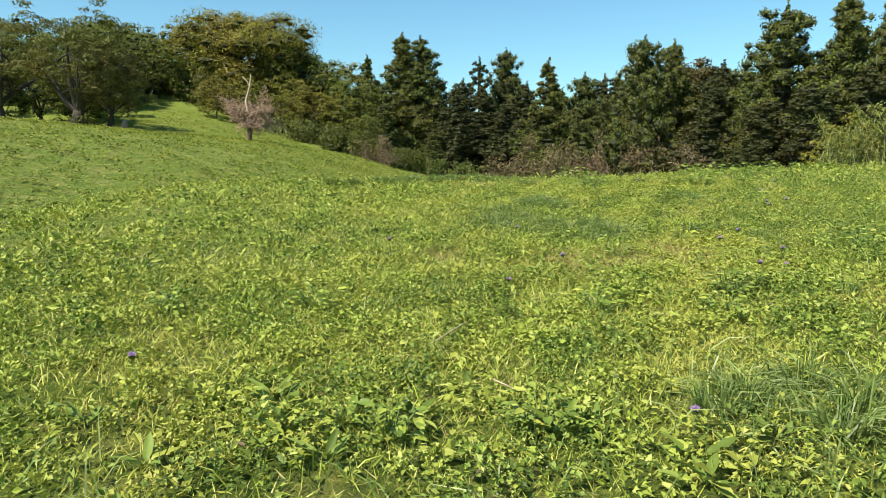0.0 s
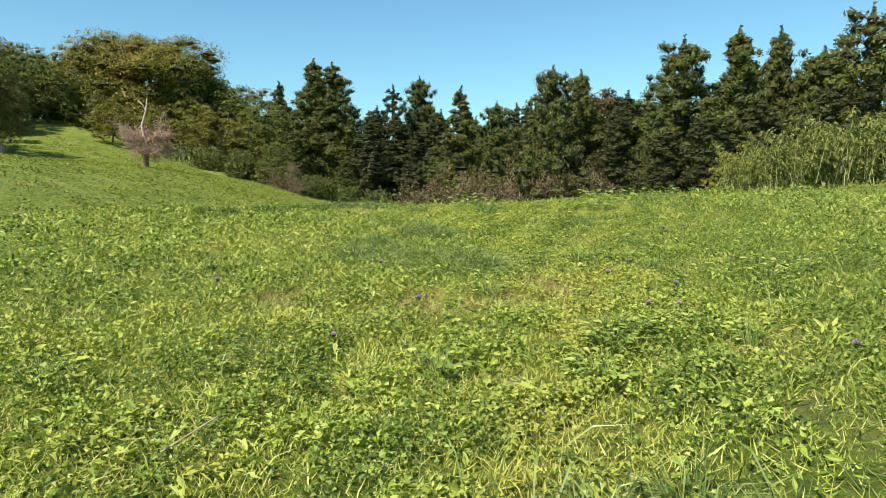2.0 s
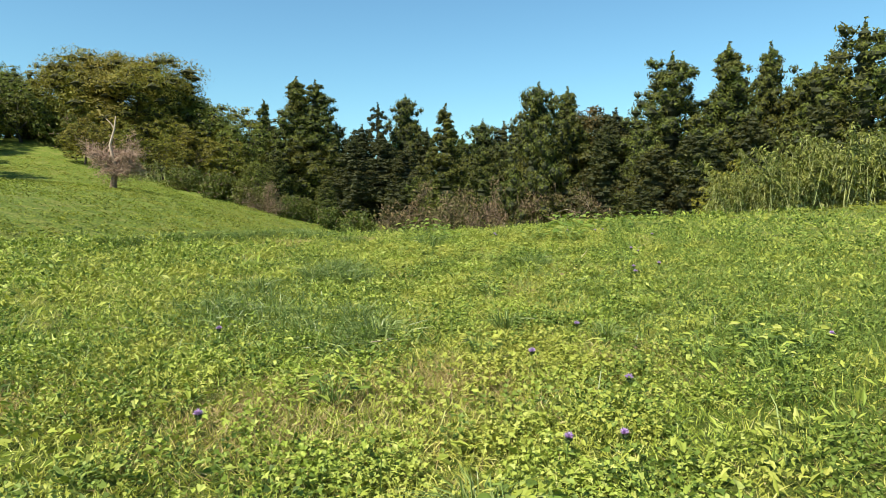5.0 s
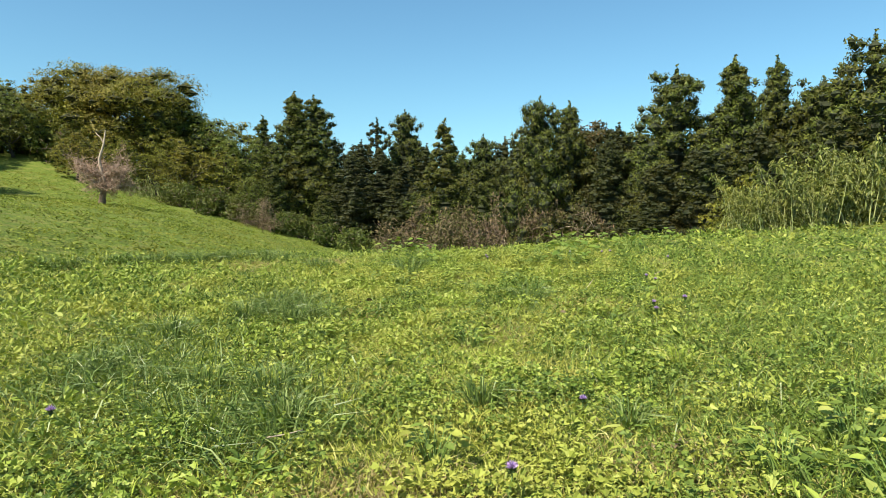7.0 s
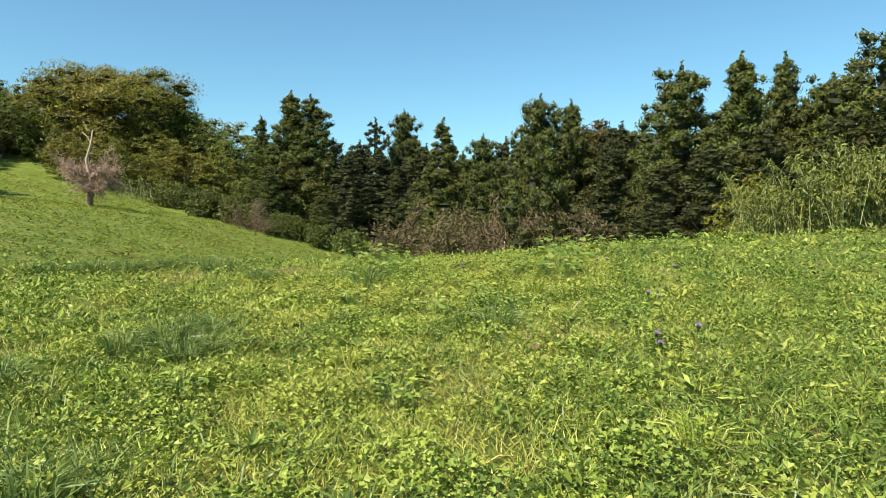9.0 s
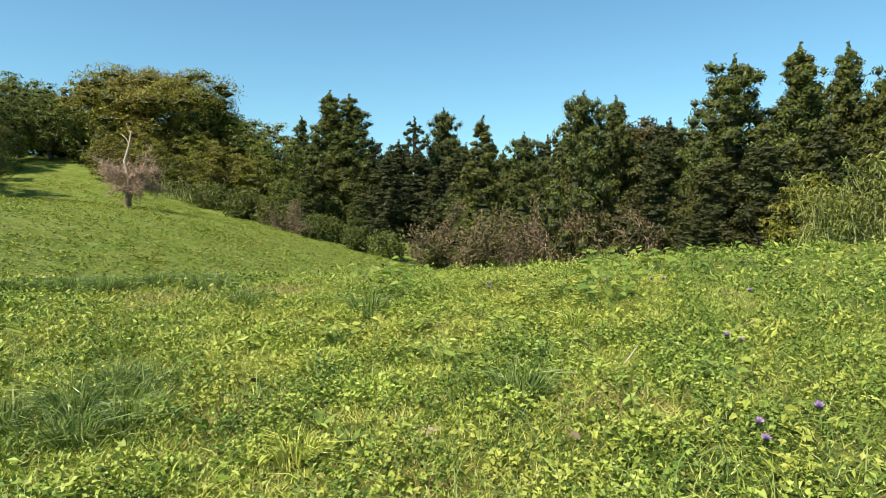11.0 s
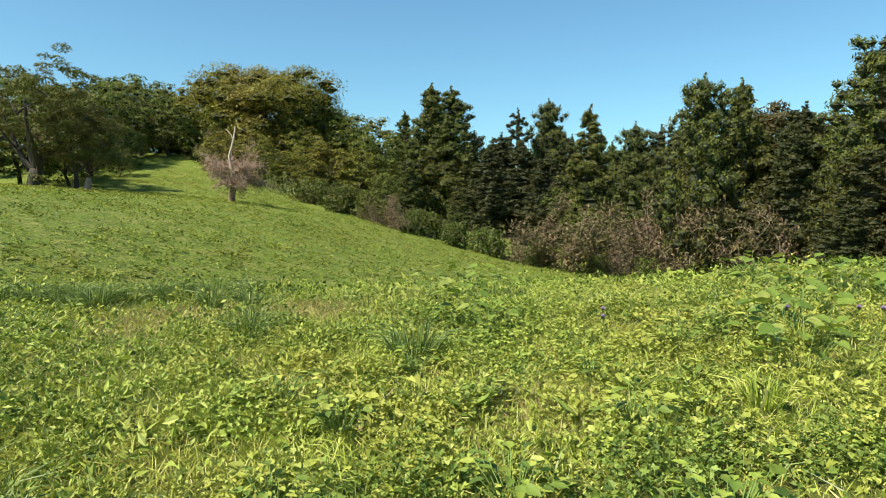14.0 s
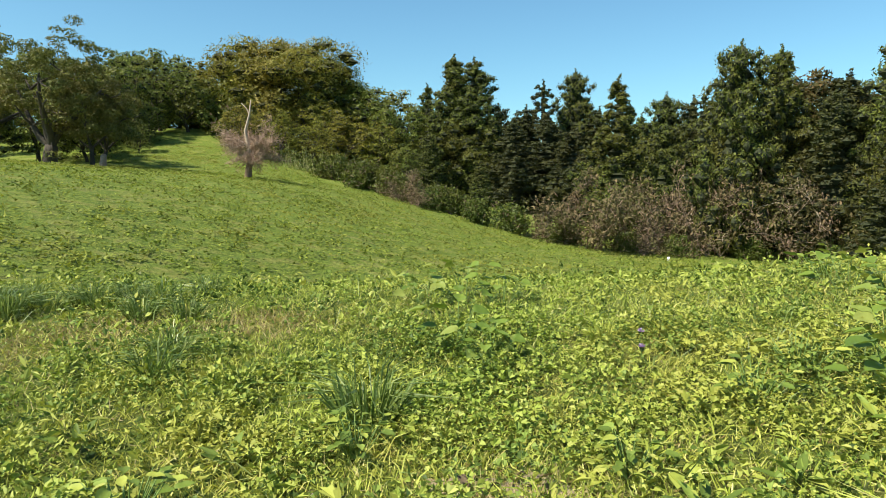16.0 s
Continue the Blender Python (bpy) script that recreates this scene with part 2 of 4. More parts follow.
def blades(rng, base, way, length, width, bend=0.5):
    """Bent grass blades of five corners."""
    n = len(base)
    way = unit(way)
    side = unit(np.cross(way, rng.normal(size=(n, 3))))
    flat = way * [1, 1, 0.0]
    L, W = length[:, None], width[:, None]
    mid = base + way * L * 0.55
    tip = mid + (way * 0.45 + flat * bend * 0.6 - np.array([0, 0, 1.0]) * bend * 0.35) * L
    v = np.stack([base - side * W * 0.5, base + side * W * 0.5, mid + side * W * 0.42, mid - side * W * 0.42, tip], axis=1).reshape(-1, 3)
    f = np.array([[0, 1, 2], [0, 2, 3], [3, 2, 4]])
    return v, (f[None] + (np.arange(n) * 5)[:, None, None]).reshape(-1, 3)


def joined(lots):
    vs, fs, k = [], [], 0
    for v, f in lots:
        vs.append(v)
        fs.append(f + k)
        k += len(v)
    return np.concatenate(vs), np.concatenate(fs)


def tube(points, radii, sides=6):
    """A round, tapering limb along points."""
    pts = np.array([tuple(p) for p in points], dtype=float)
    t = unit(np.gradient(pts, axis=0))
    ref = np.array([0.31, 0.95, 0.05])
    a = unit(np.cross(t, ref))
    b = np.cross(t, a)
    ang = np.arange(sides) / sides * 2 * np.pi
    r = np.asarray(radii)[:, None, None]
    v = (pts[:, None] + r * (np.cos(ang)[None, :, None] * a[:, None] + np.sin(ang)[None, :, None] * b[:, None])).reshape(-1, 3)
    f = []
    for i in range(len(pts) - 1):
        for j in range(sides):
            p, q = i * sides + j, i * sides + (j + 1) % sides
            f += [(p, q, q + sides), (p, q + sides, p + sides)]
    v = np.vstack([v, pts[-1:]])
    k, last = len(v) - 1, (len(pts) - 1) * sides
    f += [(last + j, last + (j + 1) % sides, k) for j in range(sides)]
    return v, np.array(f)


def limb_path(rng, start, way, length, steps=5, wander=0.25, lift=0.0):
    p, w, out = np.array(start, float), unit(np.array(way, float)), [np.array(start, float)]
    for _ in range(steps):
        w = unit(w + rng.normal(size=3) * wander + [0, 0, lift])
        p = p + w * length / steps
        out.append(p.copy())
    return np.array(out)


# ---- the lie of the land ----
def smooth01(a):
    a = np.clip(a, 0, 1)
    return a * a * (3 - 2 * a)


def land(x, y):
    """Height of the ground: a gently rising knoll, a hollow beyond its brow, and a grassy hill that climbs to the woods."""
    x, y = np.asarray(x, float), np.asarray(y, float)
    near = 0.030 * np.clip(y, -60, 40) + 0.016 * np.clip(x, -30, 40) + 0.0001 * np.clip(x, -20, 30) ** 2 - 0.02
    hill = -4.6 + 8.4 / (1 + np.exp((x + 6) / 8)) + 0.02 * np.maximum(0, -x - 20)
    hill = hill - 1.9 * (1 - smooth01((y - 12) / 34)) * smooth01((8 - x) / 20)
    hill = hill + 2.6 * (1 - smooth01((y - 24) / 36)) * smooth01((x + 4) / 14)
    back = np.clip(y - 76, 0, 28)
    hill = hill + back * (0.05 + 0.18 * smooth01((-18 - x) / 24))
    brow = 20.6 + 0.45 * np.maximum(0, x - 6) + 0.05 * np.minimum(0, x)
    knoll = 1 - smooth01((y - brow) / 13)
    knoll = knoll * smooth01((x + 15) / 8.0)
    near = near - 0.15 * (1 - smooth01((y - 9) / 15))
    z = hill + (near - hill) * knoll
    z = z + 0.05 * np.sin(x * 0.9 + 1.3 * np.sin(y * 0.35)) * np.sin(y * 0.7 + 0.8) * 0.8
    return z + 0.12 * np.sin(x * 0.21 + 2) * np.sin(y * 0.17) * smooth01((y - 30) / 15)


def graded(lo, a, b, hi, fine, grow=1.12):
    mid = np.arange(a, b + fine, fine)
    out, s, v = [], fine, b
    while v < hi:
        s *= grow
        v += s
        out.append(v)
    left, s, v = [], fine, a
    while v > lo:
        s *= grow
        v -= s
        left.append(v)
    return np.concatenate([left[::-1], mid, out])


GX, GY = graded(-900, -24, 28, 900, 0.4), graded(-700, -3, 42, 1300, 0.4)
gx, gy = np.meshgrid(GX, GY)
nx, ny = len(GX), len(GY)
q = (np.arange(ny - 1)[:, None] * nx + np.arange(nx - 1)[None]).ravel()
ground = piece("ground", np.stack([gx.ravel(), gy.ravel(), land(gx, gy).ravel()], 1), np.stack([q, q + 1, q + nx + 1, q + nx], 1), TURF, None,
               "sunlit rough meadow ground with turf and thin spots", True)
tagged(ground, kind="structure", category="ground")


# ---- trees ----
def clump_crown(rng, centres, radii, per, leaf, droop=0.0, squash=0.75, solid=0.55, stray=0.5, bare=0):
    """A crown of many uneven clumps: tilted leaves through each clump's outer half, over a small heart darkened as
    shade. The last bare clumps have no leaves.
    """
    n = len(centres)
    m = n - bare
    k = np.maximum(8, (per * (radii[:m] / radii[:m].mean()) ** 1.6)).astype(int)
    idx = np.repeat(np.arange(m), k)
    d = unit(rng.normal(size=(len(idx), 3)) + [0, 0, 0.55])
    lump = 1 + 0.22 * np.sin(d[:, :1] * 4 + idx[:, None]) * np.cos(d[:, 1:2] * 5 + idx[:, None] * 2)
    base = centres[idx] + d * radii[idx][:, None] * rng.uniform(0.68, 1.0, (len(idx), 1)) * lump * [1, 1, squash]
    way = unit(np.cross(d, rng.normal(size=d.shape))) + d * rng.uniform(0.0, 2 * stray, (len(idx), 1)) + [0, 0, -droop]
    L = leaf * rng.uniform(0.5, 1.5, len(idx))
    base = base - unit(way) * L[:, None] * 0.3
    outer = shards(rng, base, way, L, L * rng.uniform(0.35, 0.65, len(idx)), d + rng.normal(size=d.shape) * 0.32)
    if not solid:
        return outer, None
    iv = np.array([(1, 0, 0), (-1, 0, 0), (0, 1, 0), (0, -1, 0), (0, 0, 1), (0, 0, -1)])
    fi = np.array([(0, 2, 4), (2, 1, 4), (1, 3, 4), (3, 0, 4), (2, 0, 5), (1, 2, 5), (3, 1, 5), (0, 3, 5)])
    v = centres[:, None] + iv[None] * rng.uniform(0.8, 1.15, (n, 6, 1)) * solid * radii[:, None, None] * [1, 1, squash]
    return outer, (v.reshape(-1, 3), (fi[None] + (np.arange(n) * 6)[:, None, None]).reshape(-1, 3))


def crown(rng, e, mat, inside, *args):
    """A crown under its tree, with opaque growth inside its clumps whose dark colour carries the shade there."""
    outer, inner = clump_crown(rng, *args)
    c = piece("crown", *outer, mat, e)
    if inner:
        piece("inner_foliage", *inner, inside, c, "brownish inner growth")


def thing(name, label, category, group=""):
    e = new(name)
    e.empty_display_size = 0.3
    return tagged(e, label, category, group)


def build_cedar(seed, h, r, boughs, per, mat, top=0.04, low=0.04, ragged=0.0, label="tall dark green cedar with rounded sprays of foliage", power=0.8, leaf=0.42):
    """A conifer of height h and radius r: trunk, and boughs in uneven tiers that carry tufts of upswept sprays, up to a pointed leader."""
    rng = np.random.default_rng(seed)
    e = thing("cedar_tree", label, "tree", "cedars at the wood's edge")
    path = np.array([(0, 0, -0.4), (0.05, 0, h * 0.3), (0.0, 0.08, h * 0.6), (0.03, 0, h * 0.97)])
    piece("trunk", *tube(path, [0.03 * h * 0.7, 0.02 * h * 0.7, 0.012 * h * 0.7, 0.02], 8), BARK, e, "rough brown bark", True)

    def girth(u):
        return top * (u < 0.95) + (1 - top) * np.minimum(1, (1 - u) / 0.8) ** power * (1 - 0.2 * np.maximum(0, 0.2 - u) / 0.2)

    u = low + (0.96 - low) * (np.arange(boughs) + rng.random(boughs)) / boughs
    u = 1 - (1 - u) ** 0.92
    ang = np.arange(boughs) * 2.4 + rng.normal(size=boughs) * 0.4
    reach = r * girth(u) * (0.97 + 0.14 * rng.normal(size=boughs) * (1 + 1.6 * ragged)) * (1 + 0.10 * np.sin(ang * 2 + u * 7 + seed))
    cs, rs = [], []
    for share, big in ((0.5, 1.05), (0.76, 1.0), (0.97, 0.72)):
        a = ang + rng.normal(size=boughs) * 0.22
        rr = np.maximum(reach, 0.12) * share
        z = u * h * 0.985 - 0.10 * rr + 0.16 * rr * share ** 2 + rng.normal(size=boughs) * 0.12
        cs.append(np.stack([np.cos(a) * rr, np.sin(a) * rr, np.maximum(z, 0.3)], 1))
        rs.append(np.maximum(0.2, (0.08 * r + 0.13 * r * girth(u)) * big * rng.uniform(0.75, 1.3, boughs)))
    tip = np.linspace(0.9, 0.99, 7)
    cs.append(np.stack([rng.normal(size=7) * 0.06, rng.normal(size=7) * 0.06, tip * h], 1))
    rs.append(np.linspace(0.10 * r, 0.14, 7))
    axis = np.linspace(max(low, 0.06), 0.93, 20)
    cs.append(np.stack([0 * axis, 0 * axis, axis * h], 1))
    rs.append((0.02 + 0.40 * girth(axis)) * r * (1 - 0.5 * ragged) / 0.62)
    crown(rng, e, mat, GAP_SHADE, np.vstack(cs), np.concatenate(rs), per, leaf, -0.2, 0.9, 0.62, 0.35, 20)
    for i in range(6):
        a, z = rng.random() * 6.28, h * rng.uniform(0.1, 0.7)
        p = limb_path(rng, (0, 0, z), (math.cos(a), math.sin(a), -0.1), r * 0.7 * (1.1 - z / h), 4, 0.12)
        piece("branch", *tube(p, np.linspace(0.09, 0.02, len(p)), 5), BARK, e, "", True)
    return e


def build_broadleaf(seed, h, r, clumps, per, mat, trunk=0.35, bole=0.2, leaf=0.34, airy=0.0, flat=0.6, fork=5, label="broadleaf tree", low=0.0, name="broadleaf_tree", group="woodland trees", skirt=0.05):
    """A spreading tree: a bole that forks low into limbs, and a domed crown of clumps round their ends."""
    rng = np.random.default_rng(seed)
    e = thing(name, label, "tree", group)
    hb = h * bole
    p = limb_path(rng, (0, 0, -0.3), (0.08, 0, 1), hb + 0.3, 4, 0.08)
    piece("trunk", *tube(p, trunk * np.array([1.35, 1.0, 0.9, 0.85, 0.8]), 9), BARK, e, "dark rough bark", True)
    ends = []
    for i in range(fork):
        a = 6.28 * (i + rng.random() * 0.6) / fork
        lean = rng.uniform(0.35, 1.0)
        q = limb_path(rng, p[-1] - [0, 0, 0.1], (math.cos(a) * lean, math.sin(a) * lean, 1.0), (h - hb) * rng.uniform(0.6, 0.85) * (1 - 0.3 * airy), 6, 0.16, 0.03)
        limb = piece("limb", *tube(q, trunk * np.linspace(0.55, 0.1, len(q)), 6), BARK, e, "", True)
        for j in range(3):
            s = q[rng.integers(2, 6)]
            w = limb_path(rng, s, rng.normal(size=3) * [1, 1, 0.4] + [0, 0, 0.3], r * 0.5, 4, 0.2)
            piece("bough", *tube(w, trunk * np.linspace(0.2, 0.04, len(w)), 5), BARK, limb, "", True)
            ends.append(w[-1])
        ends.append(q[-1])
    u = rng.random(clumps)
    el = np.arcsin(-0.75 + 1.75 * u)
    az = rng.random(clumps) * 6.28
    d = np.stack([np.cos(el) * np.cos(az), np.cos(el) * np.sin(az), np.sin(el)], 1)
    wob = 0.82 + 0.2 * np.sin(az * 3 + seed) * np.cos(el * 4) + rng.normal(size=clumps) * (0.05 + 0.1 * airy)
    wob = np.minimum(wob, 0.98)
    mid = h * (0.42 + low)
    c = d * wob[:, None] * (0.45 + 0.55 * rng.random(clumps) ** 0.35)[:, None] * [r, r, h - mid] + [0, 0, mid]
    c[:, 2] = np.maximum(c[:, 2], h * skirt + rng.random(clumps) * h * 0.06)
    rad = rng.uniform(0.11, 0.23, clumps) * r * (1 - 0.35 * airy)
    if airy > 0.3:
        ends = np.array([p for p in ends if p[2] < 0.9 * h and math.hypot(p[0], p[1]) < 0.85 * r])
        c = np.vstack([c, ends])
        rad = np.append(rad, np.full(len(ends), 0.14 * r))
    crown(rng, e, mat, OAK_GAP_SHADE if mat == OAK else GAP_SHADE, c, rad, per, leaf, 0.05, flat, 0.4 if airy < 0.3 else 0.0, 0.45)
    return e


def build_shrub(seed, h, r, stems, leafy, mat, wood, label, group="shrubs along the foot of the wood", brush=130):
    """A many-stemmed shrub: bare crooked stems with twigs and, where it has them, leaves."""
    rng = np.random.default_rng(seed)
    e = thing("shrub", label, "shrub", group)
    tips = []
    for i in range(stems):
        a = rng.random() * 6.28
        q = limb_path(rng, (math.cos(a) * 0.3, math.sin(a) * 0.3, -0.2), (math.cos(a) * 0.75, math.sin(a) * 0.75, 1), h * rng.uniform(0.7, 1.1), 6, 0.22)
        lots = [tube(q, np.linspace(0.05, 0.015, len(q)), 5)]
        for j in range(9):
            s = q[rng.integers(2, 7)]
            w = limb_path(rng, s, rng.normal(size=3) + [0, 0, 0.5], r * rng.uniform(0.3, 0.6), 4, 0.3)
            lots.append(tube(w, np.linspace(0.022, 0.008, len(w)), 4))
            tips += list(w[1:])
        piece("stem", *joined(lots), wood if i % 2 == 0 else TWIG, e, "", True)
    tips = np.array(tips)
    k = rng.integers(0, len(tips), stems * brush)
    base = tips[k] + rng.normal(size=(len(k), 3)) * 0.22
    way = rng.normal(size=base.shape) + [0, 0, 0.6]
    L = rng.uniform(0.25, 0.7, len(k))
    tagged(piece("brushwood", *sprays(rng, base, way, L, np.full(len(k), 0.04), 0.1), TWIG, e, "fine bare twigs"), kind="stuff")
    if leafy:
        k = rng.integers(0, len(tips), leafy)
        base = tips[k] + rng.normal(size=(leafy, 3)) * 0.3
        L = rng.uniform(0.14, 0.34, leafy)
        tagged(piece("foliage", *sprays(rng, base, rng.normal(size=base.shape) + [0, 0, 0.3], L, L * 0.55), mat, e), kind="stuff")
    return e


def stand(e, x, y, size=1.0, turn=0.0, tall=1.0, sink=0.0):
    e.matrix_basis = pose(x, y, float(land(x, y)) - sink, 0, 0, turn) @ Matrix.Diagonal((size, size, size * tall, 1))
    return e


def again(e, x, y, size=1.0, turn=0.0, tall=1.0, label=""):
    s = e.scale.copy()
    e.scale = (1, 1, 1)
    c = copy_thing(e, pose(x, y, float(land(x, y)), 0, 0, turn) @ Matrix.Diagonal((size, size, size * tall, 1)))
    e.scale = s
    return tagged(c, label)


def plant(e, x, y, top, built, turn=0.0, wide=1.0, first=False, label=""):
    """Stand a tree of built height so that its top reaches the height top."""
    k = (top - float(land(x, y))) / built
    if first:
        return tagged(stand(e, x, y, k * wide, turn, 1 / wide), label)
    return again(e, x, y, k * wide, turn, 1 / wide, label)

# cedars: x, y, height of the top, kind, width factor
KINDS = {
    "cone": (build_cedar(11, 20, 5.2, 105, 88, CEDAR, 0.04, power=0.78, leaf=0.27), 19.5),
    "full": (build_cedar(12, 18, 5.7, 96, 88, CEDAR, 0.14, power=0.62, leaf=0.27), 17.6),
    # dark: stands behind and low, shade put into its spray colour
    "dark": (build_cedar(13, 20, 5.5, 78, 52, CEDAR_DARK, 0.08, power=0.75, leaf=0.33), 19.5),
    "slim": (build_cedar(14, 18, 3.7, 85, 80, CEDAR, 0.03, power=0.85, leaf=0.24), 17.5),
    "ragged": (build_cedar(15, 20, 5.4, 92, 104, CEDAR, 0.2, 0.04, 0.7, "tall ragged cedar with vines hanging in its crown", 0.55, 0.28), 19.5),
}
CEDARS = [
    (-6.6, 108.0, 20.3, "cone", 1.15), (-3.6, 107.4, 19.7, "cone", 1.15), (10.7, 114.7, 19.0, "full", 0.75), (13.7, 87.2, 13.5, "slim", 1.25),
    (20.1, 94.7, 12.7, "full", 0.85), (16.6, 99.0, 12.0, "slim", 1.0), (23.1, 76.8, 14.6, "full", 0.8), (27.3, 79.4, 14.6, "cone", 0.9),
    (36.7, 72.2, 17.2, "ragged", 1.0), (43.1, 71.9, 18.4, "cone", 0.95), (46.5, 76.5, 17.6, "cone", 0.9), (49.3, 73.8, 19.0, "cone", 0.8),
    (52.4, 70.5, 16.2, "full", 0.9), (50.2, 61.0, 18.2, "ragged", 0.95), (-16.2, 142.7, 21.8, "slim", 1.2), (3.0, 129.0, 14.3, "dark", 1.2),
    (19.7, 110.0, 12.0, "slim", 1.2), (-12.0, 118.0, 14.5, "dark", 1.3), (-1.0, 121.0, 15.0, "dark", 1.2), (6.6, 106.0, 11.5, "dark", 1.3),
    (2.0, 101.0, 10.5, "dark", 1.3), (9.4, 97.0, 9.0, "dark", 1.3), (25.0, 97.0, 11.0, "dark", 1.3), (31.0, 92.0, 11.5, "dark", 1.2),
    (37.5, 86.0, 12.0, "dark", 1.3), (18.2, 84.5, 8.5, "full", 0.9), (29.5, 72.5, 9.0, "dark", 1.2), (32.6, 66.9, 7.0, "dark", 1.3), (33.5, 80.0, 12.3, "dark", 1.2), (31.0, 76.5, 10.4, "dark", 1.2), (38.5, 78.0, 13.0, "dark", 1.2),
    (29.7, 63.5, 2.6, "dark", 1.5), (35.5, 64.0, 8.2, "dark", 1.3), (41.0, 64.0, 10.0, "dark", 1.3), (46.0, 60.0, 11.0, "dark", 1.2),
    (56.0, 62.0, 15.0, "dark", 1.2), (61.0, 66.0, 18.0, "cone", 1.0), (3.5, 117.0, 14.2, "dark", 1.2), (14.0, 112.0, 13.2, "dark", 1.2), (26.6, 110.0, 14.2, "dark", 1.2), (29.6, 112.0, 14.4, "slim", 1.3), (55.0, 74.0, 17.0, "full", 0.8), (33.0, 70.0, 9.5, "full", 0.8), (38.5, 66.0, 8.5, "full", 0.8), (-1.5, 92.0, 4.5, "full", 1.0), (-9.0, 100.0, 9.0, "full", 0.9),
]
seen = set()
for i, (x, y, top, kind, wide) in enumerate(CEDARS):
    e, built = KINDS[kind]
    plant(e, x, y, top, built, (i * 77) % 360, wide, kind not in seen)
    seen.add(kind)

# the thin pine with a tuft at its head
pine = build_cedar(21, 18, 2.0, 26, 34, CEDAR_DARK, 0.5, 0.62, 0.9, "thin tall pine with a sparse tufted head", 0.5, 0.3)
plant(pine, 6.0, 110.7, 17.4, 18, 0, 1.0, True)

# broadleaf woods on the hill
dome = build_broadleaf(31, 15, 12.5, 560, 190, OAK, 0.5, 0.16, 0.27, 0.0, 0.6, 6, "broad domed tree with olive and yellowing leaves")
plant(dome, -32.5, 112.0, 24.9, 15, 0, 1.0, True)
wood = build_broadleaf(32, 12, 6.0, 150, 64, EDGE_LEAF, 0.3, 0.18, 0.3, 0.0, 0.6, 5, "dark green broadleaf tree of the wood")
olive = build_broadleaf(33, 12, 6.5, 150, 66, OAK, 0.3, 0.18, 0.3, 0.0, 0.48, 5, "olive green broadleaf tree turning yellow")
rust = build_broadleaf(34, 12, 5.0, 150, 120, RUST_LEAF, 0.3, 0.2, 0.24, 0.0, 0.6, 5, "broadleaf tree with rusty and dark leaves")
first = set()
WOODS = [
    (-43.0, 113.0, 22.6, "olive", 1.1), (-22.5, 113.0, 17.8, "olive", 1.0), (-17.5, 117.0, 17.0, "olive", 1.0), (-25.0, 103.0, 14.0, "olive", 1.0),
    (-58.0, 119.0, 24.4, "wood", 1.0), (-52.0, 104.0, 21.0, "wood", 1.0), (-63.4, 118.0, 23.5, "wood", 1.1), (-56.0, 96.0, 17.5, "wood", 1.1),
    (-71.0, 104.0, 22.0, "wood", 1.1), (-66.0, 90.0, 19.0, "wood", 1.0), (-60.0, 80.0, 15.5, "olive", 1.0), (-72.0, 76.0, 18.0, "wood", 1.1),
    (-52.0, 70.0, 15.0, "wood", 1.0), (-58.0, 60.0, 15.5, "olive", 1.0), (-46.0, 76.0, 14.0, "wood", 0.9), (-42.0, 78.0, 12.0, "wood", 0.9),
    (-16.0, 101.0, 11.0, "olive", 1.0), (-11.0, 95.0, 7.0, "wood", 0.9), (-21.0, 101.0, 12.5, "olive", 1.0), (-14.3, 88.0, 4.6, "wood", 1.0),
    (-10.2, 86.0, 3.0, "wood", 1.0), (-6.0, 86.0, 2.2, "wood", 1.0), (-2.0, 84.5, 0.6, "wood", 1.1), (32.8, 83.9, 13.0, "rust", 1.1),
    (28.0, 84.0, 10.5, "wood", 1.0), (13.0, 79.5, 2.0, "wood", 1.0), (2.4, 81.5, 0.2, "wood", 1.1), (37.0, 60.0, 5.5, "olive", 0.8),
    (-29.5, 97.0, 13.0, "olive", 0.9), (-35.0, 101.0, 15.0, "olive", 0.9),
    (-46.5, 107.0, 17.0, "wood", 1.0), (-41.5, 106.0, 17.0, "olive", 0.9), (-50.0, 112.0, 21.5, "wood", 1.1), (-38.0, 118.0, 22.5, "olive", 1.1),
    (-53.0, 86.0, 14.5, "wood", 1.0), (-49.0, 92.0, 15.5, "wood", 0.9), (-26.0, 122.0, 19.5, "olive", 1.2), (-12.5, 106.0, 12.5, "wood", 1.0),
    (-41.0, 105.0, 19.6, "olive", 1.1), (-42.2, 99.0, 17.6, "wood", 1.0), (-46.3, 99.0, 19.6, "wood", 1.0), (-47.3, 92.0, 18.4, "wood", 0.9), (-47.0, 87.0, 16.6, "wood", 0.9), (-60.7, 95.0, 19.8, "wood", 1.1),
    (-43.3, 110.0, 22.0, "olive", 1.0), (-21.0, 110.0, 16.8, "wood", 1.1), (-44.0, 82.0, 10.0, "wood", 1.0), (-40.0, 84.0, 9.5, "wood", 0.9), (-42.5, 90.0, 12.0, "wood", 0.9), (-31.5, 92.0, 12.0, "olive", 0.9), (-27.0, 93.5, 11.5, "olive", 0.9), (-23.0, 95.0, 10.5, "olive", 0.9), (-14.5, 104.0, 13.0, "wood", 0.9),
]
PICK = {"wood": wood, "olive": olive, "rust": rust}
for i, (x, y, top, kind, wide) in enumerate(WOODS):
    plant(PICK[kind], x, y, top, 11.1, (i * 61) % 360, wide, kind not in first)
    first.add(kind)

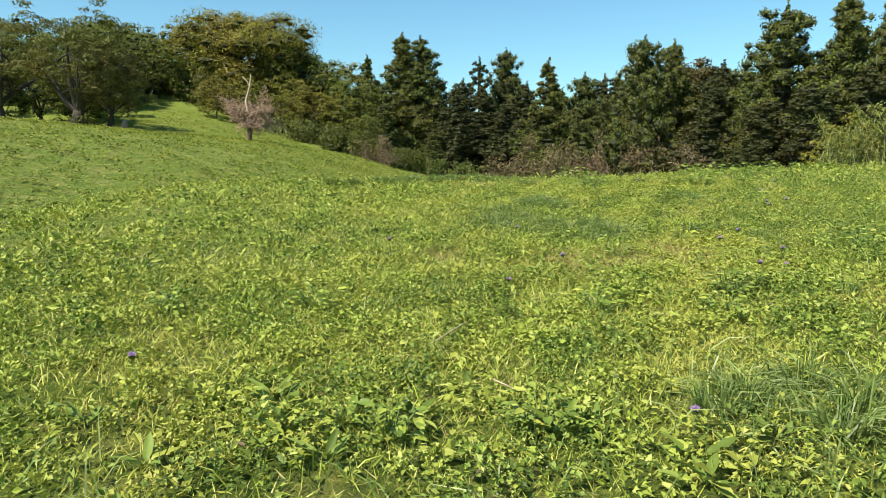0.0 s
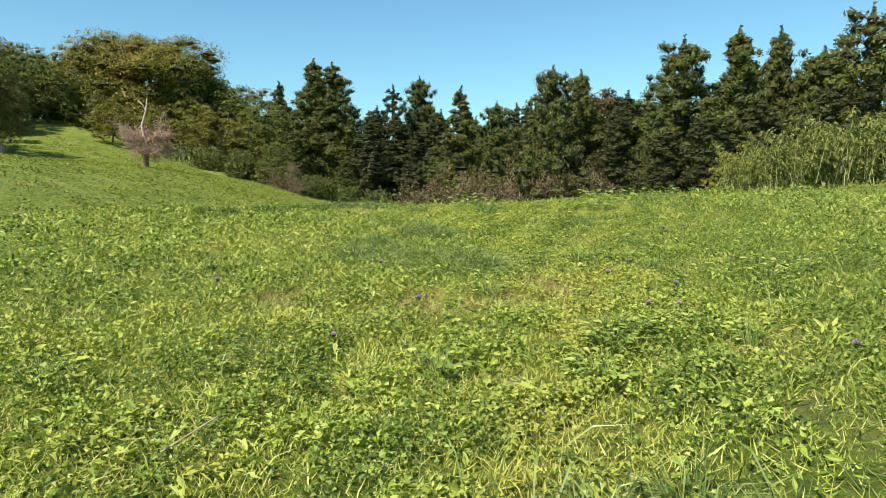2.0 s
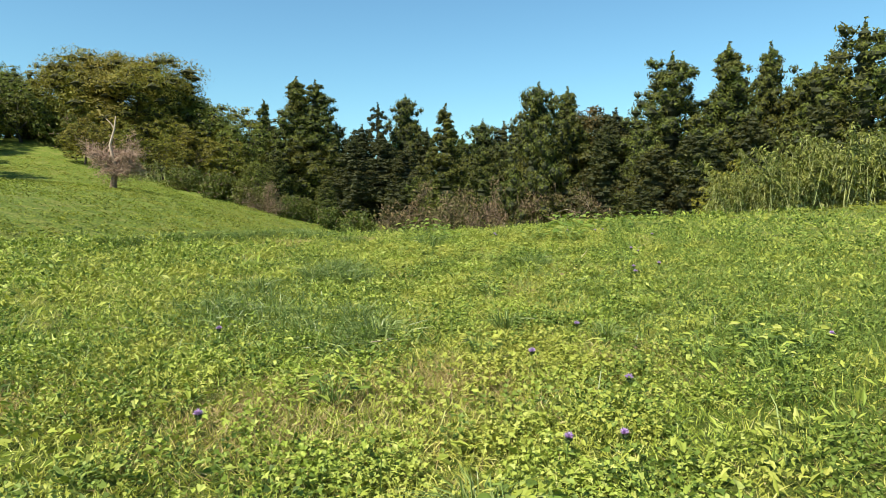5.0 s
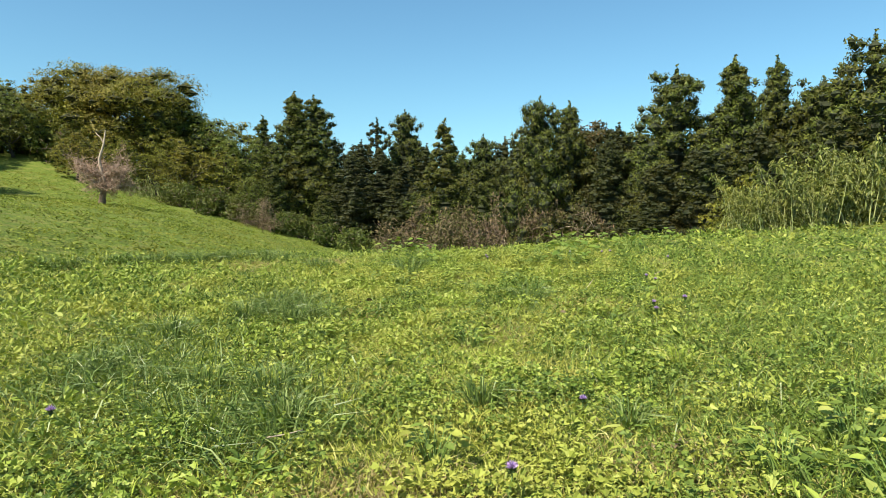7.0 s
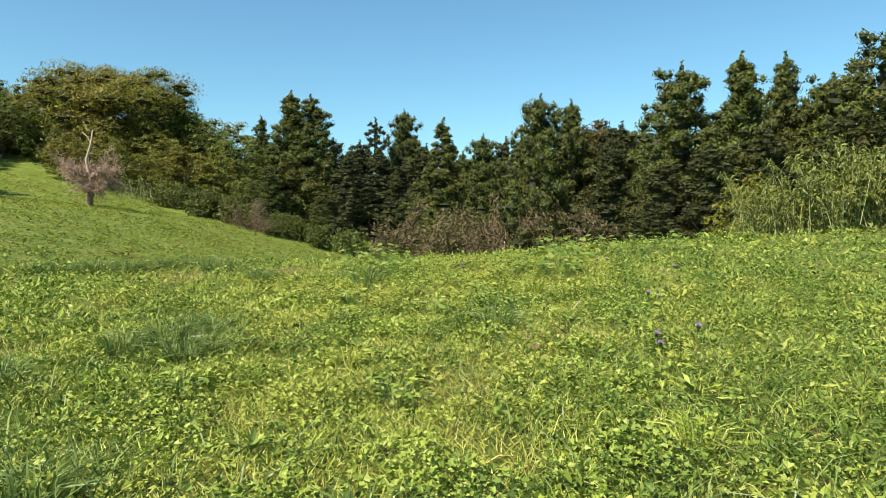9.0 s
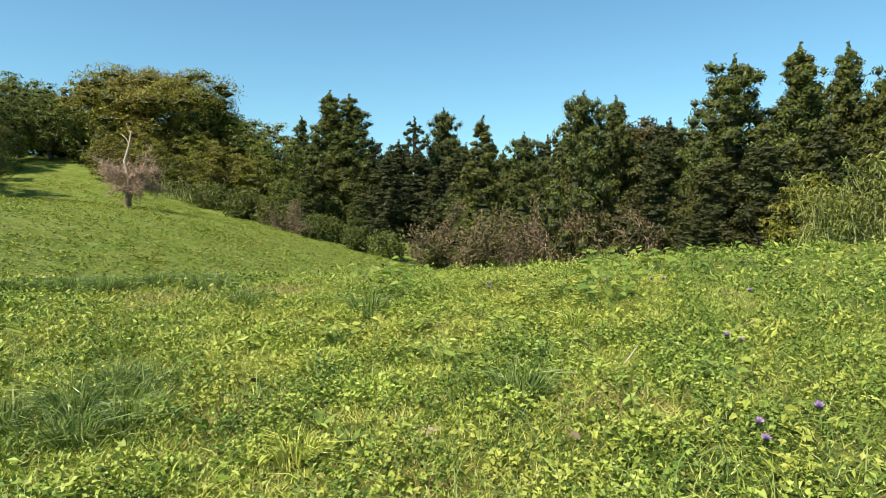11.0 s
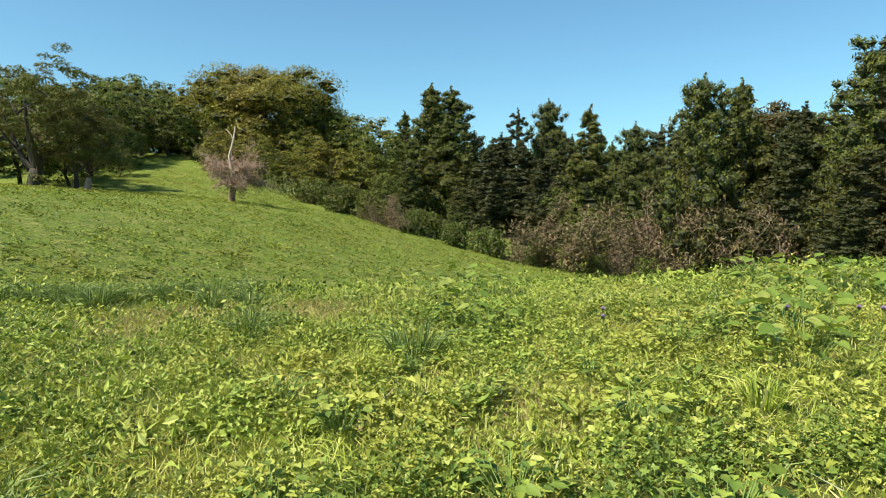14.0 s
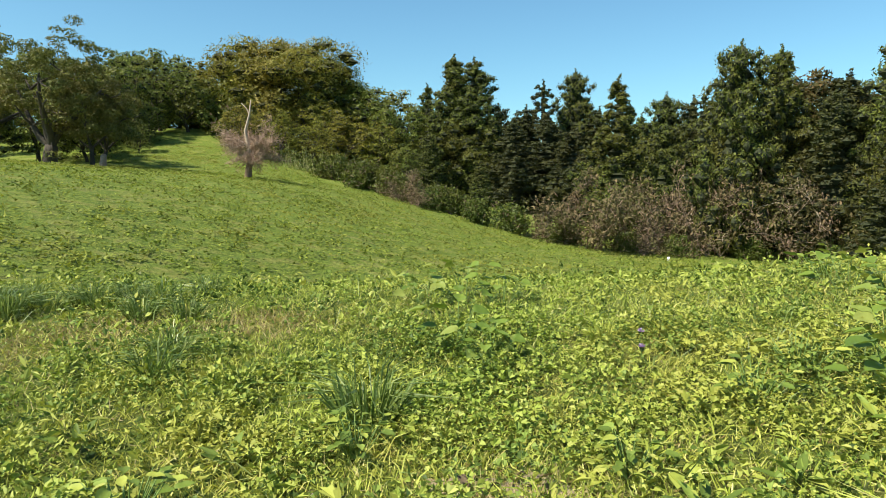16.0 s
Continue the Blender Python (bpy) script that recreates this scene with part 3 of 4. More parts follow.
# the spreading tree on the hill and its neighbours
lone = build_broadleaf(45, 13, 6.2, 125, 130, LONE_LEAF, 0.62, 0.13, 0.2, 0.7, 0.45, 6, "old spreading tree with a dark trunk forking low", 0.06, "lone_tree", "trees on the hill", 0.36)
stand(lone, -36.1, 65.2, 1.0, 30)
young = build_broadleaf(42, 9, 4.4, 120, 120, LONE_LEAF, 0.22, 0.2, 0.2, 0.31, 0.6, 4, "smaller tree with a slanting pale trunk", 0.05, "lone_tree", "trees on the hill", 0.3)
stand(young, -33.8, 67.5, 0.95, 0)
again(young, -37.5, 74.0, 1.0, 120)
again(lone, -44.5, 66.5, 0.95, 160)


# ---- the pale stump beside the spreading tree ----
stump = thing("stump", "short pale leaning stump beside the spreading tree", "stump")
sp = np.array([(0, 0, -0.2), (0.06, 0, 0.5), (0.16, 0, 1.05), (0.24, 0, 1.3)])
piece("bole", *tube(sp, [0.38, 0.31, 0.28, 0.2], 9), RED_TWIG, stump, "bleached broken wood", True)
stand(stump, -32.1, 66.5, 0.9, 0)


# ---- the dead tree on the hill ----
def build_snag():
    rng = np.random.default_rng(51)
    e = thing("dead_tree", "half-dead tree with a bleached trunk and grey twigs on the hill", "tree")
    p = np.array([(0, 0, -0.3), (0.1, 0, 0.8), (0.3, 0, 1.8), (0.05, 0.1, 2.9), (-0.1, 0, 3.9), (0.3, 0, 5.2), (0.45, 0, 6.3)])
    piece("trunk", *tube(p[:3], [0.36, 0.26, 0.24], 9), TWIG, e, "dark rough lower trunk", True)
    piece("leader", *tube(p[2:], [0.2, 0.15, 0.11, 0.08, 0.04], 7), PALE_WOOD, e, "bleached bare leader", True)
    q = np.array([p[5], (0.05, 0, 5.7), (-0.35, 0, 6.1)])
    piece("fork", *tube(q, [0.07, 0.05, 0.02], 5), PALE_WOOD, e, "", True)
    tips = []
    for i in range(16):
        a = 6.28 * i / 16 + rng.random() * 0.3
        s = p[2] + [0, 0, rng.uniform(-0.7, 0.9)]
        w = limb_path(rng, s, (math.cos(a) + 0.25, math.sin(a), 0.5), rng.uniform(1.9, 3.2), 5, 0.2, 0.0)
        lots = [tube(w, np.linspace(0.09, 0.02, len(w)), 5)]
        for j in range(8):
            t = limb_path(rng, w[rng.integers(1, 6)], rng.normal(size=3) + [math.cos(a), math.sin(a), 0.4], rng.uniform(0.5, 1.2), 3, 0.25)
            lots.append(tube(t, np.linspace(0.03, 0.01, len(t)), 4))
            tips += list(t)
        piece("branch", *joined(lots), PALE_WOOD if i % 2 == 0 else RED_TWIG, e, "", True)
    tips = np.array(tips)
    k = rng.integers(0, len(tips), 6500)
    L = rng.uniform(0.2, 0.6, len(k))
    tagged(piece("brushwood", *sprays(rng, tips[k] + rng.normal(size=(len(k), 3)) * 0.15, rng.normal(size=(len(k), 3)) + [0, 0, 0.3], L, np.full(len(k), 0.034), 0.1), RED_TWIG, e, "fine reddish grey twigs"), kind="stuff")
    return e


stand(build_snag(), -20.95, 71.0, 1.14, 0, 1.0, 0.2)

# ---- shrubs along the foot of the wood ----
brown = build_shrub(61, 5.5, 2.6, 7, 3600, BROWN_LEAF, TWIG, "large shrub with brown and grey-green leaves")
bare = build_shrub(62, 4.6, 3.0, 10, 1700, BROWN_LEAF, TWIG, "leafless reddish brown twiggy shrub")
dead = build_shrub(63, 5.0, 3.4, 9, 2400, BROWN_LEAF, PALE_WOOD, "dying shrub with pale crooked branches")
green = build_shrub(64, 2.2, 1.8, 6, 2400, DARK_LEAF, TWIG, "low dark green shrub with dense leaves", brush=25)
stand(brown, 9.9, 74.3, 1.35, 0)
stand(bare, 15.3, 75.0, 1.15, 40)
stand(dead, 21.0, 75.6, 1.45, 0)
stand(green, -5.6, 80.5, 1.0, 0)
again(brown, 25.8, 76.5, 1.45, 200)
again(dead, 27.8, 72.4, 1.3, 130)
again(brown, 30.2, 69.5, 1.3, 80)
again(bare, 18.3, 77.5, 1.3, 190)
again(bare, -7.6, 79.6, 0.75, 90)
again(bare, 6.5, 77.2, 0.75, 20)
again(dead, 33.0, 67.0, 0.9, 60)
for i, (x, y, s) in enumerate([(-14.5, 84.0, 1.2), (-11.5, 82.5, 1.2), (-8.8, 81.6, 1.1), (-2.8, 79.6, 1.2), (0.2, 78.8, 1.1), (3.2, 77.4, 1.2), (7.6, 75.0, 0.9), (12.4, 73.4, 0.8),
                                 (16.5, 72.6, 0.8), (23.4, 73.2, 0.8), (-17.2, 87.0, 1.3), (-12.6, 85.2, 1.4), (31.4, 64.6, 1.1), (27.0, 66.5, 0.9), (-37.0, 103.0, 2.2),
                                 (-40.5, 104.5, 2.4), (-44.0, 105.5, 2.3), (-47.5, 104.0, 2.4), (-51.0, 103.0, 2.4), (-54.5, 100.0, 2.3), (-34.0, 100.5, 1.8)]):
    again(green, x, y, s, i * 50)

# ---- sunlit bamboo on the brow, and reeds by the wood ----
def build_bamboo(seed, h, count, spread, leafs, label):
    """A clump of slender culms with drooping leaves."""
    rng = np.random.default_rng(seed)
    e = thing("bamboo", label, "bamboo", "bamboo on the brow")
    tops = []
    for i in range(count):
        s = rng.normal(size=3) * [spread, spread * 0.6, 0]
        hh = h * rng.uniform(0.5, 1.05)
        p = limb_path(rng, s - [0, 0, 0.1], (rng.normal() * 0.12, rng.normal() * 0.12, 1), hh, 6, 0.1)
        piece("culm", *tube(p, np.linspace(0.022, 0.004, len(p)), 5), CULM, e, "", True)
        tops += [p[j] + (p[j + 1] - p[j]) * rng.random() for j in (0, 1, 1, 2, 2, 3, 3, 4, 4, 4, 5, 5, 5, 5)] + [p[6], p[6] + rng.normal(size=3) * 0.12]
    tops = np.array(tops)
    tufts = leafs // 8
    k = rng.integers(0, len(tops), tufts)
    hub = np.repeat(tops[k] + rng.normal(size=(tufts, 3)) * [0.2, 0.2, 0.1], 8, axis=0)
    aim = np.repeat(rng.normal(size=(tufts, 3)) * [1, 1, 0.3], 8, axis=0) + rng.normal(size=(tufts * 8, 3)) * 0.7
    L = rng.uniform(0.12, 0.30, len(hub))
    tagged(piece("foliage", *leaves(rng, hub, aim, L, L * 0.24, 0.2, 0.4), BAMBOO, e), kind="stuff")
    return e


bam = [build_bamboo(71 + i, 3.45, 8, 0.65, 1280, "dense clump of yellow-green bamboo with pale culms") for i in range(3)]
rng = np.random.default_rng(7)
spots = []
for i in range(32):
    x = 16.3 + 14.0 * i / 31 + rng.normal() * 0.3
    grow = 0.3 + 0.6 * min(1, (x - 16.0) / 6.5)
    spots.append((x, 26.2 + 0.5 * (x - 15.0) + rng.normal() * 0.5, grow + rng.random() * 0.3))
for i in range(16):
    x = 17.5 + i * 0.9
    spots.append((x, 29.0 + 0.5 * (x - 15.0) + rng.normal() * 0.4, (0.75 + rng.random() * 0.45) * min(1.0, 0.45 + 0.14 * (x - 17.5))))
for i, (x, y, s) in enumerate(spots):
    if i < 3:
        stand(bam[i], x, y, s, i * 90)
    else:
        again(bam[i % 3], x, y, s, rng.random() * 360)

reed = build_bamboo(81, 3.2, 22, 0.9, 700, "stand of tall pale dry reeds at the wood's edge")
tagged(reed, group="reeds by the wood")
reed.name = "reeds"
stand(reed, -24.0, 90.0, 1.0)
for i, (x, y) in enumerate([(-22.0, 90.6), (-20.2, 91.2), (-18.6, 90.4)]):
    again(reed, x, y, 1.0 + 0.1 * (i % 2), 70 * i)

# ---- the small white post in the hollow ----
post = thing("marker_post", "small white marker post in the grass", "post")
bm = bmesh.new()
bmesh.ops.create_cube(bm, size=1, matrix=Matrix.Diagonal((0.2, 0.16, 0.34, 1)))
bmesh.ops.bevel(bm, geom=bm.edges[:], offset=0.02, segments=1, affect="EDGES")
me = bpy.data.meshes.new("shaft")
bm.to_mesh(me)
bm.free()
me.materials.append(WHITE)
shaft = new("shaft", me)
shaft.parent = post
shaft.location.z = 0.15
post.location = (15.6, 68.0, float(land(15.6, 68.0)))


# ---- the meadow ----
def field_noise(x, y, s, seed):
    """Smooth patchiness from 0 to 1."""
    r = np.random.default_rng(seed)
    v = np.zeros_like(x)
    for i in range(7):
        a, f, ph = r.random() * 6.28, s * r.uniform(0.6, 1.9), r.random() * 6.28
        v += np.sin((np.cos(a) * x + np.sin(a) * y) * f + ph)
    return 1 / (1 + np.exp(-v * 0.9))


PATH = np.array([(x, y) for _, x, y, *_ in WALK])


def scatter(rng, count, x0, x1, y0, y1):
    """Spots over the knoll: thick along the walk and ahead of it, thinning out far from it."""
    n = int(count * 0.5)
    u = rng.random(n) * (len(PATH) - 1)
    i = u.astype(int)
    along = PATH[i] + (PATH[i + 1] - PATH[i]) * (u - i)[:, None]
    ahead = rng.uniform(1.5, 7.5, n)
    xa, ya = along[:, 0] + 0.1 * ahead + rng.normal(size=n) * 3.2, along[:, 1] + ahead + rng.normal(size=n) * 1.2
    x, y = rng.uniform(x0, x1, count - n), rng.uniform(y0, y1, count - n)
    edge = np.minimum(np.minimum(x - x0, x1 - x), np.minimum(y - y0, y1 - y))
    keep = rng.random(len(x)) < np.clip(edge / 4.0, 0.02, 1)
    return np.concatenate([xa, x[keep]]), np.concatenate([ya, y[keep]])


# where the long bluish grass, the dry turf and the bare soil lie: x, y, radius
LUSH = [(2.0, 3.6, 0.75), (1.4, 11.4, 0.9), (2.4, 11.0, 0.9), (1.1, 13.0, 0.8), (2.2, 14.3, 0.6), (2.5, 10.2, 0.5), (1.0, 11.9, 0.5), (2.2, 15.1, 0.45)]
DRY = [(3.2, 8.7, 0.7), (1.7, 8.6, 0.6), (2.4, 8.9, 0.5), (3.3, 9.1, 0.5), (4.6, 12.9, 0.6), (0.1, 9.1, 0.7), (2.0, 8.3, 0.7), (0.9, 19.6, 0.8), (2.4, 20.3, 0.6),
       (5.0, 9.4, 0.7), (3.1, 8.9, 0.6), (4.9, 17.0, 0.5), (3.3, 14.5, 0.5), (6.1, 14.3, 0.5)]


def within(x, y, spots):
    v = np.zeros_like(x)
    for sx, sy, sr in spots:
        v = np.maximum(v, np.exp(-(((x - sx) / sr) ** 2 + ((y - sy) / sr) ** 2)))
    return v


def lobed(rng, base, way, length, width, fold=0.4, droop=0.25):
    """Three-lobed leaves of eight corners, folded along the midrib, with a sagging tip."""
    n = len(base)
    way = unit(way)
    side = unit(np.cross(way, unit(rng.normal(size=(n, 3)) * 0.45 + [0, 0, 1.0])))
    up = np.cross(side, way)
    out = np.array([(0, 0), (-0.30, 0.2), (-0.55, 0.6), (-0.2, 0.62), (0, 1), (0.2, 0.62), (0.55, 0.6), (0.30, 0.2)])
    s, t = out[None, :, :1], out[None, :, 1:]
    L, W = length[:, None, None], width[:, None, None]
    v = base[:, None] + side[:, None] * s * W + way[:, None] * t * L + up[:, None] * np.abs(s) * W * fold - np.array([0, 0, 1.0]) * t ** 2 * L * droop
    f = np.array([(0, i + 1, i) for i in range(1, 7)])
    return v.reshape(-1, 3), (f[None] + (np.arange(n) * 8)[:, None, None]).reshape(-1, 3)


def weeds(name, seed, count, per, size, lift, mat, patch, label, box=(-14, 20, -3, 29), cut=0.3, low=0.04, crowd=4.5, spread=1.0, slender=0.75, drift=0.0):
    """Leafy weeds: plants that crowd together in uneven tufts, each a dome of stalked leaves; those close to the walk have lobed leaves."""
    rng = np.random.default_rng(seed)
    x, y = scatter(rng, count, *box)
    tuft = field_noise(x, y, crowd, seed + 1)
    w = tuft * (0.45 + 0.75 * field_noise(x, y, patch, seed + 2))
    w = w * (1 + drift * smooth01((x - 0.35 * y - 0.4) / 2.6))
    keep = rng.random(len(x)) < np.clip(w * 1.8 - cut, low, 1) * (1 - 0.5 * within(x, y, DRY)) * (1 - 0.6 * within(x, y, LUSH))
    x, y, tuft = x[keep], y[keep], tuft[keep]
    d = np.min(np.hypot(x[:, None] - PATH[None, :, 0] - 0.3, y[:, None] - PATH[None, :, 1] - 4.0), axis=1)
    keep = rng.random(len(x)) > 0.45 * smooth01((d - 2.5) / 6)
    x, y, tuft, d = x[keep], y[keep], tuft[keep], d[keep]
    n = len(x)
    far = 1 + 1.1 * smooth01((d - 2) / 8)
    scale = size * rng.uniform(0.65, 1.45, n) * far
    high = lift * (0.2 + 1.15 * tuft) * rng.uniform(0.5, 1.3, n) * far ** 0.5
    k = np.repeat(np.arange(n), per)
    a = rng.random(len(k)) * 6.28
    q = rng.random(len(k)) ** 0.6
    rad = scale[k] * (0.15 + 1.7 * spread * q)
    b = np.stack([x[k] + np.cos(a) * rad, y[k] + np.sin(a) * rad, np.zeros(len(k))], 1)
    b[:, 2] = land(b[:, 0], b[:, 1]) + high[k] * (1.0 - 0.75 * q ** 2) * rng.uniform(0.35, 1.0, len(k))
    way = np.stack([np.cos(a), np.sin(a), 1.15 - 1.25 * q], 1) + rng.normal(size=(len(k), 3)) * 0.5
    L = scale[k] * rng.uniform(0.6, 1.35, len(k))
    W = L * slender * rng.uniform(0.7, 1.2, len(k))
    close = d[k] < 2.1
    lots = [lobed(rng, b[close], way[close], L[close], W[close]), sprays(rng, b[~close], way[~close], L[~close], W[~close] * 0.8, 0.2)]
    return tagged(piece(name, *joined(lots), mat), label, "weeds", kind="stuff")


def turf_blades(name, seed, count, length, width, mat, patch, label, box=(-14, 20, -3, 29), cut=0.0, upright=0.9, bend=0.6, low=0.1, at=None, fine=False, drift=0.0):
    """Grass over the knoll, in drifts or about the given spots."""
    rng = np.random.default_rng(seed)
    if at:
        s = np.array(at)[rng.integers(0, len(at), count)]
        x, y = s[:, 0] + rng.normal(size=count) * s[:, 2] * 0.6, s[:, 1] + rng.normal(size=count) * s[:, 2] * 0.6
    else:
        x, y = scatter(rng, count, *box)
        w = field_noise(x, y, patch, seed + 1)
        keep = rng.random(len(x)) < np.clip(w * 1.7 - cut, low, 1) * (1 + drift * smooth01((x - 0.35 * y - 0.4) / 2.6))
        x, y = x[keep], y[keep]
    n = len(x)
    b = np.stack([x, y, land(x, y) - 0.005], 1)
    way = rng.normal(size=(n, 3)) * [0.6, 0.6, 0.15] + [0, 0, upright]
    L = length * rng.uniform(0.45, 1.5, n)
    W = np.full(n, width) * rng.uniform(0.6, 1.3, n)
    made = shards(rng, b, way, L, W) if fine else blades(rng, b, way, L, W, bend)
    return tagged(piece(name, *made, mat), label, "grass", kind="stuff")


turf_blades("meadow_grass", 111, 480000, 0.085, 0.009, GRASS, 1.1, "fine yellow-green meadow grass", low=0.7, upright=0.6, fine=True, drift=-0.65)
weeds("meadow_weeds", 101, 44000, 15, 0.036, 0.16, WEED, 0.9, "bright green low weeds with lobed leaves", cut=0.22, drift=-0.6)
weeds("meadow_weeds", 102, 30000, 14, 0.034, 0.18, DARK_WEED, 1.2, "darker green leafy weeds in patches", cut=0.45, crowd=3.5, drift=1.3)
weeds("meadow_weeds", 103, 9000, 6, 0.075, 0.15, WEED, 0.7, "larger pointed leaves among the weeds", cut=0.35, slender=0.4)
turf_blades("meadow_grass", 117, 60000, 0.15, 0.008, GRASS, 1.6, "taller yellow-green grass between the weeds", cut=0.5, low=0.06, upright=0.8)
turf_blades("long_grass", 112, 34000, 0.26, 0.008, BLUE_GRASS, 0.8, "longer bluish grass in drifts", cut=0.85, low=0.03)
turf_blades("long_grass", 114, 4500, 0.30, 0.009, BLUE_GRASS, 0.8, "lush patches of long bluish grass", at=LUSH, upright=0.8)
turf_blades("long_grass", 116, 24000, 0.2, 0.009, DARK_WEED, 0.8, "dark green grass drifts on the far side of the knoll", at=[(6.5, 9.0, 1.6), (8.2, 12.0, 2.0), (6.8, 6.0, 1.5), (9.8, 15.5, 2.2), (5.2, 4.6, 1.1), (8.5, 8.5, 2.0)], upright=0.8)
turf_blades("dry_grass", 113, 70000, 0.10, 0.007, STRAW, 1.4, "short dry straw between the weeds", cut=0.6, upright=0.35, fine=True)
turf_blades("dry_grass", 115, 26000, 0.10, 0.008, STRAW, 1.4, "thin dry yellow turf in worn spots", at=DRY, upright=0.4, fine=True)


def hill_turf(seed, count, mat, size, label, per=7):
    """Low growth over the hill, in uneven tufts that stand a little proud of the turf."""
    rng = np.random.default_rng(seed)
    x, y = rng.uniform(-48, 30, count), rng.uniform(4, 92, count)
    tuft = field_noise(x, y, 2.2, seed + 2)
    keep = (rng.random(count) < tuft * (0.3 + field_noise(x, y, 0.35, seed + 3))) & ~((y > 80 - 0.1 * x) & (x > -18)) & (y < 30 + 62 * (x < 18)) & ~((x > -9) & (y < 24))
    x, y, tuft = x[keep], y[keep], tuft[keep]
    k = np.repeat(np.arange(len(x)), per)
    n = len(k)
    d = rng.normal(size=(n, 3)) * [1, 1, 0]
    big = size * (0.6 + tuft[k])
    b = np.stack([x[k], y[k], 0 * x[k]], 1) + d * big[:, None] * 0.9
    b[:, 2] = land(b[:, 0], b[:, 1]) + big * rng.uniform(0.1, 1.1, n)
    L = size * rng.uniform(0.5, 1.5, n)
    v, f = shards(rng, b, d + rng.normal(size=(n, 3)) * 0.5, L, L * 0.6, rng.normal(size=(n, 3)) * 0.5 + unit(d) * 0.4 + [0, 0, 1.0])
    return tagged(piece("hill_grass", v, f, mat), label, "grass", kind="stuff")


hill_turf(121, 46000, HILL_LEAF, 0.13, "short bright green growth over the hill")
hill_turf(122, 24000, HILL_LEAF, 0.085, "yellow-green grass over the hill")
hill_turf(123, 18000, EDGE_LEAF, 0.13, "darker low weeds over the hill")


# ---- single plants of the meadow ----
def tussock(seed, blades_n, h, spread, mat, label, name="grass_tussock", group="grass tussocks"):
    rng = np.random.default_rng(seed)
    a = rng.random(blades_n) * 6.28
    b = np.stack([np.cos(a), np.sin(a), 0 * a], 1) * (spread * 0.25 * rng.random(blades_n) ** 0.5)[:, None]
    lean = rng.uniform(0.1, 0.85, blades_n)
    way = np.stack([np.cos(a) * lean, np.sin(a) * lean, np.ones(blades_n)], 1) + rng.normal(size=(blades_n, 3)) * 0.1
    L = h * rng.uniform(0.5, 1.25, blades_n)
    ob = piece(name, *blades(rng, b, way, L, rng.uniform(0.007, 0.013, blades_n), 0.9), mat)
    return tagged(ob, label, "grass", group)


def put(e, used, x, y, size=1.0, turn=0.0):
    """The thing itself the first time, a copy after that."""
    if e.name in used:
        return again(e, x, y, size, turn)
    used.add(e.name)
    return stand(e, x, y, size, turn)


used = set()
rng = np.random.default_rng(201)
tus = [tussock(211, 170, 0.42, 0.5, BLUE_GRASS, "dense tussock of long blue-green blades"), tussock(212, 110, 0.30, 0.4, BLUE_GRASS, "small tussock of bluish blades"),
       tussock(213, 130, 0.30, 0.45, GRASS, "loose tussock of yellow-green grass")]
for x, y, k, s in [(4.08, 18.1, 0, 1.15), (5.44, 14.5, 0, 0.95), (2.35, 18.7, 1, 1.1), (4.05, 10.6, 1, 1.0), (4.95, 10.1, 1, 0.9), (3.05, 6.8, 0, 0.8), (2.95, 6.5, 1, 0.8),
                   (2.21, 19.13, 1, 1.1), (6.5, 17.0, 2, 1.0), (7.4, 18.6, 2, 1.0), (1.9, 3.9, 0, 0.8), (2.2, 3.4, 0, 0.8), (1.65, 3.75, 1, 1.0), (2.35, 4.05, 0, 0.75),
                   (2.5, 3.7, 1, 1.1), (2.4, 14.0, 0, 0.8), (2.1, 14.6, 0, 0.9), (2.6, 14.3, 1, 1.0), (2.2, 15.2, 0, 0.8), (1.8, 14.2, 0, 0.9),
                   (2.5, 11.0, 1, 1.1), (2.7, 10.3, 1, 1.1), (2.0, 11.3, 1, 1.0), (1.2, 13.3, 1, 1.2), (0.9, 12.0, 1, 1.0), (3.9, 13.6, 2, 0.9), (6.0, 11.4, 2, 0.9), (5.6, 19.9, 2, 0.8)]:
    put(tus[k], used, x, y, s, rng.random() * 360)
for i in range(30):          # the band of tall grass on the brow
    put(tus[0 if i % 3 else 1], used, -3.6 + 5.2 * i / 29 + rng.normal() * 0.12, 20.8 + rng.normal() * 0.35, rng.uniform(0.7, 1.0), rng.random() * 360)


def leaf_mesh(name, length, width, tipped, mat, curl=0.2):
    """One large leaf: two curved halves along a sunken midrib, with a little thickness in its fold."""
    v, f, n = [], [], 7
    for i in range(n + 1):
        u = i / n
        w = width * 0.5 * (math.sin(math.pi * min(1, u ** tipped * 1.0)) ** 0.8 + 0.02)
        z = -curl * length * u * u + 0.04 * length * math.sin(u * 9)
        for s in (-1, -0.55, 0, 0.55, 1):
            v.append((s * w, u * length, z + abs(s) * w * 0.35 + 0.02 * length * math.sin(u * 14 + s)))
    for i in range(n):
        for j in range(4):
            a = i * 5 + j
            f.append((a, a + 1, a + 6, a + 5))
    return mesh_of(name, v, f, mat, True)


ROUND = [leaf_mesh("leaf", 0.14, 0.125, 0.8, BIG_LEAF, c) for c in (0.1, 0.25, 0.4)]
LONG = [leaf_mesh("leaf", 0.15, 0.046, 0.9, m, c) for m, c in ((DARK_WEED, 0.25), (DARK_WEED, 0.4), (WEED, 0.55))]
MID = [leaf_mesh("leaf", 0.085, 0.05, 0.9, m, c) for m, c in ((WEED, 0.2), (DARK_WEED, 0.35))]


